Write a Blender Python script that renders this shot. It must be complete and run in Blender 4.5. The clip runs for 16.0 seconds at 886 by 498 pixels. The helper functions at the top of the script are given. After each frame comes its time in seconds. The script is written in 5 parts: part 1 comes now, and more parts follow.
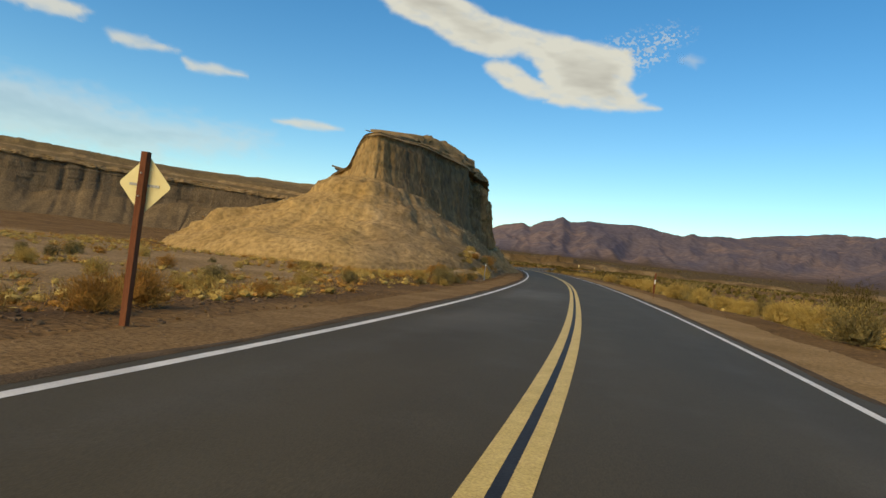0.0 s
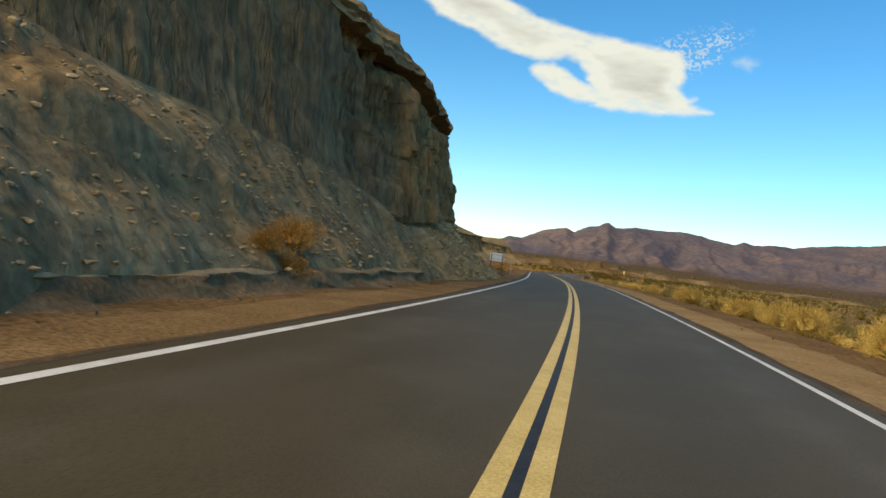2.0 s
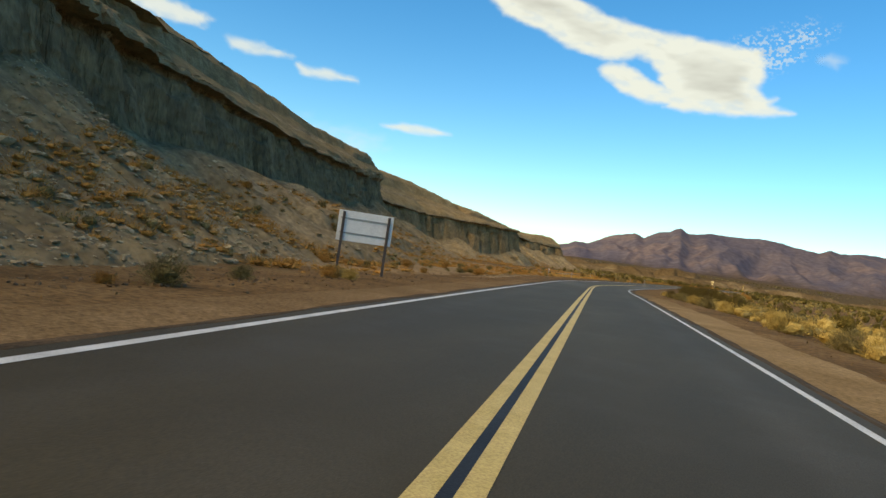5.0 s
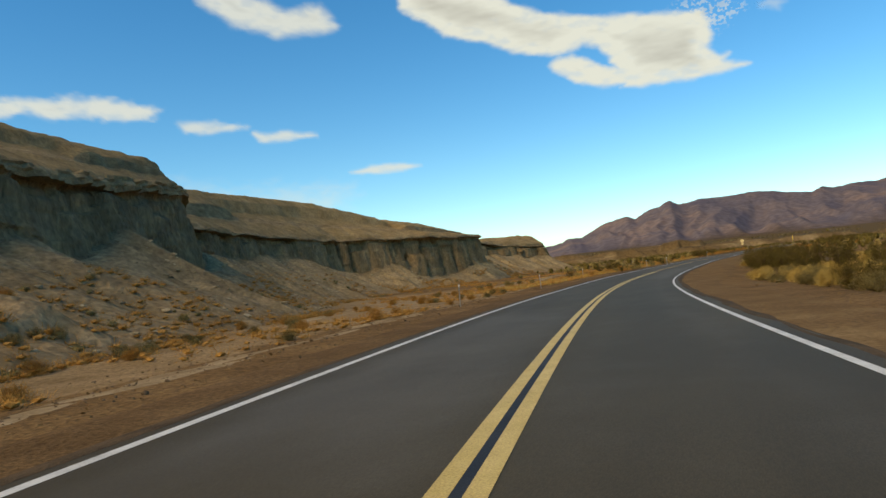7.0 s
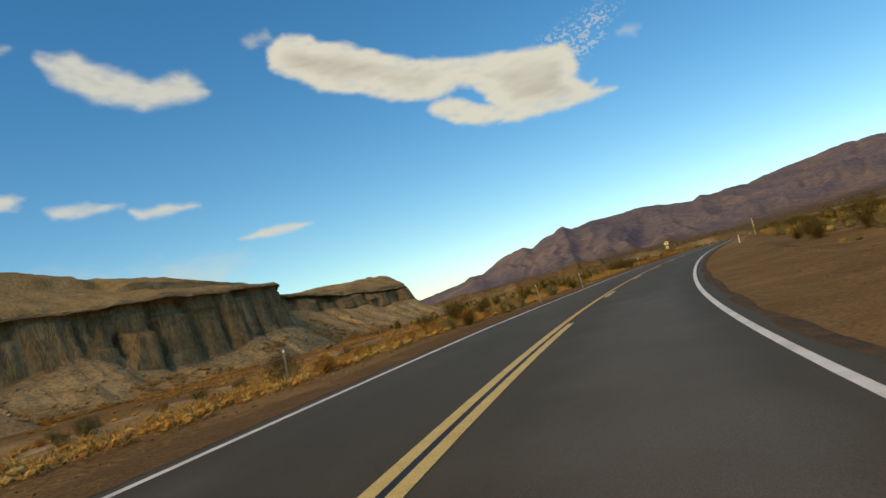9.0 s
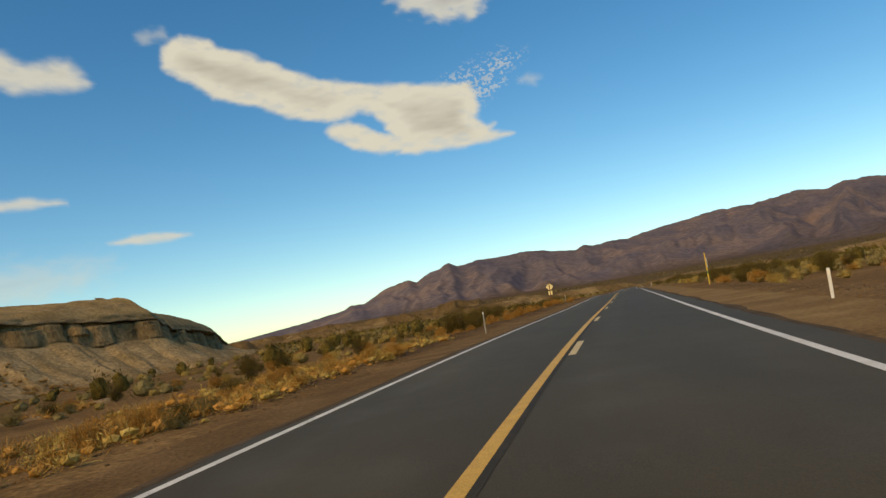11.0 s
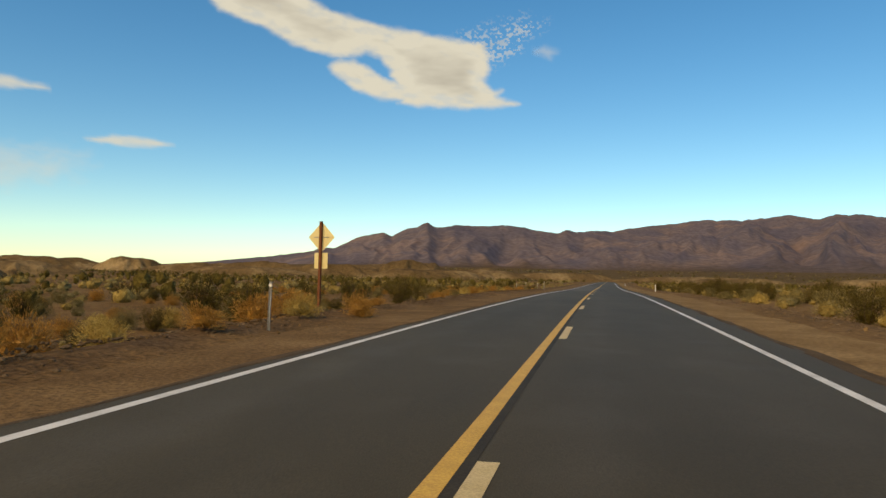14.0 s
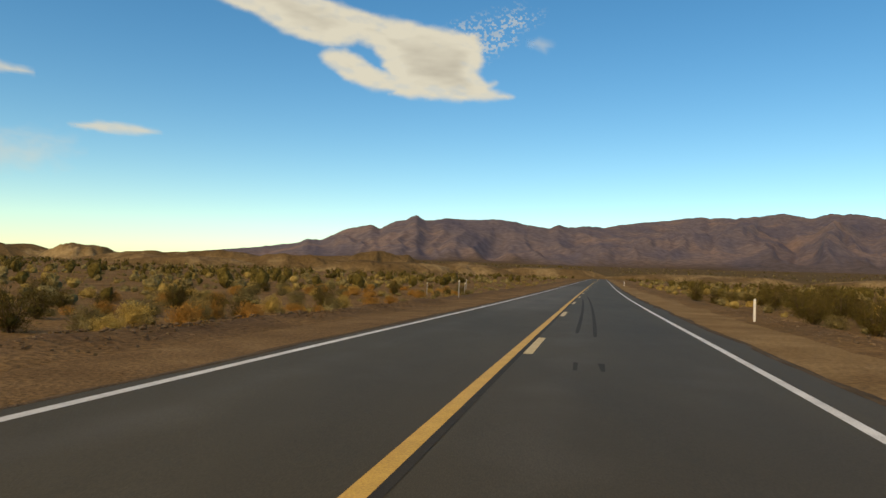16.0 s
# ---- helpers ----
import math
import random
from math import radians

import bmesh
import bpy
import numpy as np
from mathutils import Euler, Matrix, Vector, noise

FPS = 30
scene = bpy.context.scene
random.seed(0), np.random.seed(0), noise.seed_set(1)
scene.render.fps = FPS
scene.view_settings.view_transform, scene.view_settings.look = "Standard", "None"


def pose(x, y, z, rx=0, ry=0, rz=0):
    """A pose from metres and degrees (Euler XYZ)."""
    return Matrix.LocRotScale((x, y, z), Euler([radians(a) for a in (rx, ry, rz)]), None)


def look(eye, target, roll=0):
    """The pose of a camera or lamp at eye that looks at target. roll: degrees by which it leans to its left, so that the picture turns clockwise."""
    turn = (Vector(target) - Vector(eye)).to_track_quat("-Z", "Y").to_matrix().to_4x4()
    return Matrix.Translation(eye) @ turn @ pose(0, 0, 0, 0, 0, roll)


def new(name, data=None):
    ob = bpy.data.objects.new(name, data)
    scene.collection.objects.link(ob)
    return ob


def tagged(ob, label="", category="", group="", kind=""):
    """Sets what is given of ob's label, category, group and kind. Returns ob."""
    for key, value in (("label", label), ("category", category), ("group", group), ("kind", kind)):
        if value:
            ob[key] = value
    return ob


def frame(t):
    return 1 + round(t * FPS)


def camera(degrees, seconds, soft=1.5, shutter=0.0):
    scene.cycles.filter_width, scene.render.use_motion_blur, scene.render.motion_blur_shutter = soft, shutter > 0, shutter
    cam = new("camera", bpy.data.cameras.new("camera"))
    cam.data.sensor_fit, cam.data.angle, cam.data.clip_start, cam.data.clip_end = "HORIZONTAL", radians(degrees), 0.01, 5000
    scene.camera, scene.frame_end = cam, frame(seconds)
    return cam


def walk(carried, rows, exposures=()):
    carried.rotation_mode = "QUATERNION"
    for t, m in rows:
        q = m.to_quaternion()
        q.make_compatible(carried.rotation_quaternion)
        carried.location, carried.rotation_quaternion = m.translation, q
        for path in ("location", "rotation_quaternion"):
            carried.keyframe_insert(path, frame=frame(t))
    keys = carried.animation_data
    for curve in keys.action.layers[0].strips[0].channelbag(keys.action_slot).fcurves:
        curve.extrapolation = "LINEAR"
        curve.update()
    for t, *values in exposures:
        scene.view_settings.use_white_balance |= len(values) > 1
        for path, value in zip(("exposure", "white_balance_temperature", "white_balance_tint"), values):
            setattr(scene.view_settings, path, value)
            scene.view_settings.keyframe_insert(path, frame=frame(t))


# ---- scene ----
cam = camera(63.5, 16.0, soft=1.5)
# seconds, place, then yaw to the left, pitch up and lean to the left in degrees
RIDE = [
    (0.0, 0.56, 0.00, 1.33, 14.39, 0.65, 6.54),
    (0.5, 0.10, 13.59, 1.34, 15.16, 0.52, 7.42),
    (1.0, -0.68, 27.03, 1.36, 16.25, 0.34, 8.20),
    (1.5, -1.70, 40.50, 1.40, 17.20, 0.41, 7.84),
    (2.0, -2.84, 53.74, 1.46, 17.88, 0.56, 7.66),
    (2.5, -4.10, 66.82, 1.53, 18.55, 0.61, 7.41),
    (3.0, -5.62, 80.03, 1.61, 19.43, 0.67, 7.97),
    (3.5, -7.40, 93.52, 1.68, 20.14, 0.26, 9.45),
    (4.0, -9.34, 107.45, 1.75, 21.25, 0.27, 9.16),
    (4.5, -11.49, 121.11, 1.83, 22.22, 0.16, 9.26),
    (5.0, -13.90, 134.86, 1.89, 23.16, 0.24, 8.36),
    (5.5, -16.48, 149.00, 1.94, 23.85, 0.52, 6.44),
    (6.0, -19.16, 163.84, 1.97, 24.03, 1.02, 3.48),
    (6.5, -21.95, 179.66, 1.97, 23.49, 1.76, -0.55),
    (7.0, -24.85, 195.56, 1.95, 22.92, 2.61, -5.53),
    (7.5, -27.47, 212.45, 1.89, 21.51, 3.49, -9.68),
    (8.0, -29.89, 229.68, 1.80, 19.37, 4.08, -13.22),
    (8.5, -31.61, 246.79, 1.73, 16.96, 4.47, -14.21),
    (9.0, -32.59, 262.33, 1.76, 14.64, 5.17, -13.75),
    (9.5, -32.97, 276.98, 1.90, 12.17, 6.33, -14.25),
    (10.0, -32.82, 290.83, 2.14, 9.51, 6.76, -14.56),
    (10.5, -31.90, 304.77, 2.46, 7.20, 6.82, -13.14),
    (11.0, -30.69, 318.24, 2.74, 5.41, 5.82, -9.18),
    (11.5, -29.25, 331.46, 2.98, 4.21, 4.39, -4.37),
    (12.0, -27.55, 344.70, 3.18, 3.69, 3.14, -0.39),
    (12.3, -26.38, 352.75, 3.28, 3.72, 2.73, 0.90),
    (12.5, -25.56, 358.07, 3.35, 3.93, 2.40, 1.90),
    (13.0, -23.51, 371.69, 3.52, 4.11, 2.22, 2.56),
    (13.5, -21.45, 385.60, 3.70, 4.17, 2.71, 1.26),
    (14.0, -19.41, 399.71, 3.89, 4.23, 2.67, 1.32),
    (14.5, -17.39, 413.86, 4.09, 4.08, 2.97, 0.28),
    (15.0, -15.19, 427.94, 4.29, 3.85, 3.11, 0.04),
    (15.5, -13.09, 442.17, 4.44, 3.66, 3.02, 0.74),
    (16.0, -10.72, 456.65, 4.54, 3.60, 2.22, 2.19),
]


def ride_pose(x, y, z, yaw, pitch, lean):
    return pose(x, y, z, 0, 0, yaw) @ pose(0, 0, 0, 90 + pitch) @ pose(0, 0, 0, 0, 0, lean)


walk(cam, [(row[0], ride_pose(*row[1:])) for row in RIDE], [(0.0, 0.22, 7300, 2), (1.0, 0.28, 7200, 0), (2.0, 0.56, 7200, -1), (3.0, 0.60, 7200, -2), (4.0, 0.60, 7100, -2), (6.5, 0.48, 7200, -1), (7.5, 0.34, 7300, 0), (9.0, 0.18, 7700, 2), (10.0, 0.12, 7900, 2), (12.3, 0.20, 8300, 4), (16.0, 0.20, 8200, 3)])
# the road: curvature (1/km), climb (%) and cross fall (%) along its length
CURVE_AT = [0, 30, 60, 90, 120, 145, 170, 190, 210, 230, 250, 270, 290, 310, 340, 380, 430, 466, 500, 600]
CURVE = [4.1672, 0.4283, 1.6949, 0.626, 1.3955, 0.1298, -0.1331, 0.1273, -1.7376, -1.5141, -2.5, -3.9332, -3.9419, -1.5955, -0.7357, 0.265, -0.2105, 0.1325, -0.2, 0.0]
CLIMB_AT = [0, 60, 120, 180, 240, 300, 360, 420, 480, 520, 580, 700, 1000]
CLIMB = [0.0093, 0.5638, 0.5185, -0.0428, -0.4043, 2.0923, 1.1717, 1.4699, 0.1162, 0.6, 1.0, 0.9, 0.6]
BANK = [-1.3142, -2.0342, -0.4835, -0.7867, -1.1149, -0.5613, -0.5074, -0.5417, 0.5501, 1.909, 2.5855, 3.7341, 2.7549, -0.5312, -1.1477, -1.5373, -1.4171, -1.5768, -1.7276, -0.9119]
# ---- camera end ----
LANE = 3.71


# ---- the lie of the land ----
STEP = np.arange(-60.0, 1001.0, 2.0)


def climb_up(values):
    out = np.concatenate([[0], np.cumsum(values[1:] + values[:-1])])
    return out - np.interp(0, STEP, out)


ROAD_TURN = climb_up(np.interp(STEP, CURVE_AT, CURVE) * 1e-3)
ROAD_X, ROAD_Y = climb_up(-np.sin(ROAD_TURN)), climb_up(np.cos(ROAD_TURN))
ROAD_Z = climb_up(np.interp(STEP, CLIMB_AT, CLIMB) * 1e-2)
ROAD_BANK = np.interp(STEP, CURVE_AT, BANK) * 1e-2


def road_point(s, d):
    """Places at s metres along the road's centre line and d metres to its right."""
    s, d = np.asarray(s, float), np.asarray(d, float)
    a = np.interp(s, STEP, ROAD_TURN)
    z = np.interp(s, STEP, ROAD_Z) - d * np.interp(s, STEP, ROAD_BANK)
    return np.stack([np.interp(s, STEP, ROAD_X) + d * np.cos(a), np.interp(s, STEP, ROAD_Y) + d * np.sin(a), z], -1)


def road_find(x, y):
    """For places x, y: metres along the road and to its right, and the road's height and cross fall there."""
    x, y = np.ravel(x), np.ravel(y)
    s, d, z, b = (np.zeros(len(x)) for _ in range(4))
    for a in range(0, len(x), 20000):
        px, py = x[a : a + 20000], y[a : a + 20000]
        i = ((px[:, None] - ROAD_X) ** 2 + (py[:, None] - ROAD_Y) ** 2).argmin(1)
        dx, dy, t = px - ROAD_X[i], py - ROAD_Y[i], ROAD_TURN[i]
        along = np.clip(dy * np.cos(t) - dx * np.sin(t), -3, 3)
        s[a : a + 20000], d[a : a + 20000] = STEP[i] + along, dx * np.cos(t) + dy * np.sin(t)
    return s, d, np.interp(s, STEP, ROAD_Z), np.interp(s, STEP, ROAD_BANK)


def smooth(a, b, v):
    t = np.clip((np.asarray(v, float) - a) / (b - a), 0, 1)
    return t * t * (3 - 2 * t)


def hashed(i, j, k):
    n = (i * 374761393 + j * 668265263 + k * 1442695041) & 0x7FFFFFFF
    n = ((n ^ (n >> 13)) * 1274126177) & 0x7FFFFFFF
    return ((n ^ (n >> 16)) & 0xFFFF) / 65535.0


def grain(x, y, z=0.0):
    """Smooth value noise between -1 and 1 for arrays of places."""
    x, y, z = np.broadcast_arrays(np.asarray(x, float), np.asarray(y, float), np.asarray(z, float))
    i, j, k = (np.floor(v).astype(np.int64) for v in (x, y, z))
    u, v, w = x - i, y - j, z - k
    u, v, w = u * u * (3 - 2 * u), v * v * (3 - 2 * v), w * w * (3 - 2 * w)
    out = 0.0
    for a in (0, 1):
        for b in (0, 1):
            for c in (0, 1):
                out = out + hashed(i + a, j + b, k + c) * (u if a else 1 - u) * (v if b else 1 - v) * (w if c else 1 - w)
    return 2 * out - 1


def rough(x, y, z=0.0, octaves=4):
    return sum(grain(x * 2**n, y * 2**n, z * 2**n + 17 * n) / 2**n for n in range(octaves)) / 1.6


# The edge of the plateau, walked with the open land to the right:
# x, y, foot of the talus, its width, top of the talus, rim, step back, upper edge, depth of the top
RIM = [
    (-450, 64, 3, 16, 9, 20, 10, 26, 60),
    (-290, 107, 3, 15, 9, 18, 10, 24, 60),
    (-204, 139, 3, 15, 8, 17, 9, 22, 50),
    (-161, 156, 3, 14, 8, 16, 9, 21, 40),
    (-124, 183, 3, 14, 7, 14, 9, 18.5, 30),
    (-92, 194, 3, 14, 6, 12.4, 9, 17, 14),
    (-67, 168, 2, 12, 5, 11, 6, 14.5, 7),
    (-53, 130, 1.6, 12, 5, 11, 5, 13.4, 7),
    (-43, 94, 1.2, 12, 4.4, 9.4, 4, 11.4, 6),
    (-35.5, 76.3, 0.8, 15, 4.6, 6.6, 3, 7.8, 5),
    (-28.6, 66.3, 0.5, 15, 6.2, 8.2, 1.2, 8.4, 2.5),
    (-26.0, 63.8, 0.5, 15, 6.6, 8.8, 0.6, 9.0, 1.2),
    (-24.7, 62.8, 0.4, 15, 7, 11.7, 0.6, 12.0, 1.5),
    (-22.6, 62.1, 0.4, 15, 6.8, 11.9, 0.9, 12.3, 3),
    (-19.8, 68.3, 0.4, 6.7, 4.3, 11.9, 2.6, 13.2, 5),
    (-18.4, 80.3, 0.4, 3.2, 3.2, 11.9, 4.2, 15.1, 7),
    (-18.7, 95.4, 0.4, 3.3, 3.2, 11.9, 5, 16.3, 8),
    (-21.6, 109.4, 0.5, 5, 3.2, 11.7, 5, 16.1, 8),
    (-25.1, 118.6, 0.6, 4.4, 3.2, 11.6, 5, 15.9, 9),
    (-27.5, 127.5, 0.6, 5, 3.6, 11.5, 3.5, 15.9, 9),
    (-33, 129.8, 0.6, 9, 4.4, 11.4, 6, 15.8, 10),
    (-38.2, 140.5, 0.6, 11, 5.2, 11.5, 6, 15.8, 10),
    (-42.3, 149.9, 0.7, 12, 6, 11.5, 8, 16.6, 12),
    (-50.6, 168.5, 0.8, 14, 7, 11.8, 9, 18.7, 14),
    (-58, 188.2, 0.8, 16, 7.3, 12, 10, 19.7, 14),
    (-64.8, 210.8, 0.7, 17, 6.6, 12, 10, 19.6, 14),
    (-72.1, 234.2, 0.7, 17, 6.4, 12.2, 10, 19.3, 14),
    (-81, 257, 0.8, 16, 7, 14.2, 3, 18.4, 14),
    (-90.7, 267.3, 0.9, 16, 8.6, 12, 12, 20.7, 16),
    (-97.3, 293, 1.1, 16, 7.6, 11.8, 12, 21.3, 16),
    (-97.9, 315.8, 1.4, 15, 5.6, 11.8, 12, 21.5, 16),
    (-89.2, 335.3, 1.6, 9, 4.2, 11.8, 12, 17.4, 16),
    (-86, 346, 1.7, 7, 4.1, 11.8, 9, 16.2, 10),
    (-83.3, 358.3, 1.8, 6, 4, 11.7, 8, 13.4, 6),
    (-92, 369.4, 2, 14, 8.6, 11.9, 5, 12.5, 6),
    (-98.1, 385.6, 2.2, 16, 9.6, 12.6, 5, 12.9, 3),
    (-92.1, 402.8, 2.4, 14, 7.6, 10.8, 6, 13.6, 3),
    (-84.2, 420, 2.6, 10, 6.2, 9.9, 6, 14.2, 3),
    (-92, 439.6, 2.6, 9, 4.8, 9.4, 6, 13.6, 3),
    (-97.7, 463, 2.6, 10, 4.6, 9.4, 6, 13.2, 3),
    (-102.5, 482.4, 2.6, 11, 4.4, 8.6, 6, 12.4, 3),
    (-106.3, 496.1, 2.6, 12, 3.8, 6, 6, 8.2, 3),
    (-150.3, 533, 2.6, 12, 3.6, 4.4, 8, 5.4, 14),
]


def along_rim(spacing):
    """The rim's rows at even steps, rounded at the corners, and the way outwards at each."""
    rows = np.array(RIM, float)
    far = np.concatenate([[0], np.cumsum(np.linalg.norm(np.diff(rows[:, :2], axis=0), axis=1))])
    at = np.arange(0, far[-1], spacing)
    dense = np.stack([np.interp(at, far, col) for col in rows.T], -1)
    width = max(3, int(2.0 / spacing) | 1)
    bell = np.hanning(width + 2)[1:-1]
    bell /= bell.sum()
    pad = np.pad(dense, ((width // 2, width // 2), (0, 0)), "edge")
    dense = np.stack([np.convolve(col, bell, "valid") for col in pad.T], -1)
    way = np.gradient(dense[:, :2], axis=0)
    wide = max(3, int(4.5 / spacing) | 1)
    way = np.stack([np.convolve(np.pad(col, wide // 2, "edge"), np.ones(wide) / wide, "valid") for col in way.T], -1)
    way /= np.linalg.norm(way, axis=1, keepdims=True)
    return at, dense, np.stack([way[:, 1], -way[:, 0]], -1)


def rim_side(x, y):
    """Metres inside the plateau's edge (negative outside) and the top's height there, for arrays of places."""
    _, rows, out = along_rim(2.0)
    tops = np.min([np.roll(rows[:, 7], k) for k in range(-4, 5)], 0)
    inside, top = np.full(len(x), -999.0), np.zeros(len(x))
    for a in range(0, len(x), 20000):
        dx, dy = x[a : a + 20000, None] - rows[:, 0], y[a : a + 20000, None] - rows[:, 1]
        i = (dx**2 + dy**2).argmin(1)
        n = np.arange(len(i))
        far = np.hypot(dx[n, i], dy[n, i])
        sign = -np.sign(dx[n, i] * out[i, 0] + dy[n, i] * out[i, 1])
        inside[a : a + 20000], top[a : a + 20000] = far * sign, tops[i]
    return inside, top


def ground_height(x, y):
    x, y = np.asarray(x, float), np.asarray(y, float)
    shape = x.shape
    x, y = x.ravel(), y.ravel()
    s, d, z, bank = road_find(x, y)
    side = np.abs(d)
    near = smooth(30, 6, side)
    z = z - np.clip(d, -9, 9) * bank * near
    z = z - 0.05 - 0.25 * smooth(7.0, 10.5, side) - 0.25 * smooth(9, 40, side)
    z = z - 0.7 * smooth(7.5, 24, d) * smooth(190, 120, s)
    # the cut bank and ditch along the foot of the bluff
    z = z + 0.4 * smooth(7.2, 8.8, -d) * smooth(14, 9, -d) * smooth(20, 36, s) * smooth(100, 88, s)
    z = z + 0.16 * rough(x / 7, y / 7, 3.0) * smooth(5.5, 12, side) + 0.05 * rough(x / 1.3, y / 1.3, 5.0) * smooth(5.2, 7, side)
    # the stony berm graded up beside the shoulders
    z = z + (0.20 * smooth(325, 350, s) * np.exp(-(((d + 7.9) / 0.9) ** 2)) + 0.12 * np.exp(-(((d - 8.1) / 0.9) ** 2))) * (1 + 0.7 * rough(x / 2.2, y / 2.2, 8.0))
    z = z + 0.9 * rough(x / 60, y / 60, 9.0) * smooth(25, 90, side)
    away = np.hypot(x + 20, y - 330)
    west = np.degrees(np.arctan2(-(x + 10), y - 456))
    z = z + 0.030 * np.clip(away - 750, 0, None) * smooth(-2500, 600, y + 0.5 * x) * (1 - 0.72 * smooth(13, 27, west)) + 4 * rough(x / 420, y / 420, 2.0, 3) * smooth(700, 1600, away)
    inside, top = rim_side(x, y)
    lift = smooth(1.5, 6, inside) * smooth(3000, 1500, away)
    z = z * (1 - lift) + (np.minimum(top, 11 + 0.4 * np.clip(inside, 0, 40)) - 0.6) * lift
    return z.reshape(shape)


# ---- world and light ----
SUN_TO = Vector((-0.42, -0.67, 0.59)).normalized()
sun = new("sun", bpy.data.lights.new("sun", "SUN"))
sun.data.energy, sun.data.angle, sun.data.color = 3.1, radians(62), (1.0, 0.70, 0.36)
sun.matrix_world = look((0, 0, 400), Vector((0, 0, 400)) - SUN_TO)
sky_world = bpy.data.worlds.new("sky")
scene.world = sky_world
sky_world.use_nodes = True
wt = sky_world.node_tree
sky = wt.nodes.new("ShaderNodeTexSky")
sky.sky_type, sky.sun_disc = "NISHITA", False
sky.sun_elevation, sky.sun_rotation = math.asin(SUN_TO.z), math.atan2(SUN_TO.x, SUN_TO.y)
sky.air_density, sky.dust_density, sky.ozone_density, sky.altitude = 1.0, 0.25, 1.6, 700
sky_tint = wt.nodes.new("ShaderNodeHueSaturation")
sky_tint.inputs["Saturation"].default_value = 1.36
wt.links.new(sky.outputs[0], sky_tint.inputs["Color"])
sky_blue = wt.nodes.new("ShaderNodeMix")
sky_blue.data_type, sky_blue.blend_type = "RGBA", "MULTIPLY"
sky_blue.inputs["Factor"].default_value, sky_blue.inputs[7].default_value = 1.0, (0.89, 1.0, 1.05, 1)
wt.links.new(sky_tint.outputs[0], sky_blue.inputs[6])
wt.links.new(sky_blue.outputs[2], wt.nodes["Background"].inputs["Color"])
wt.nodes["Background"].inputs["Strength"].default_value = 0.134


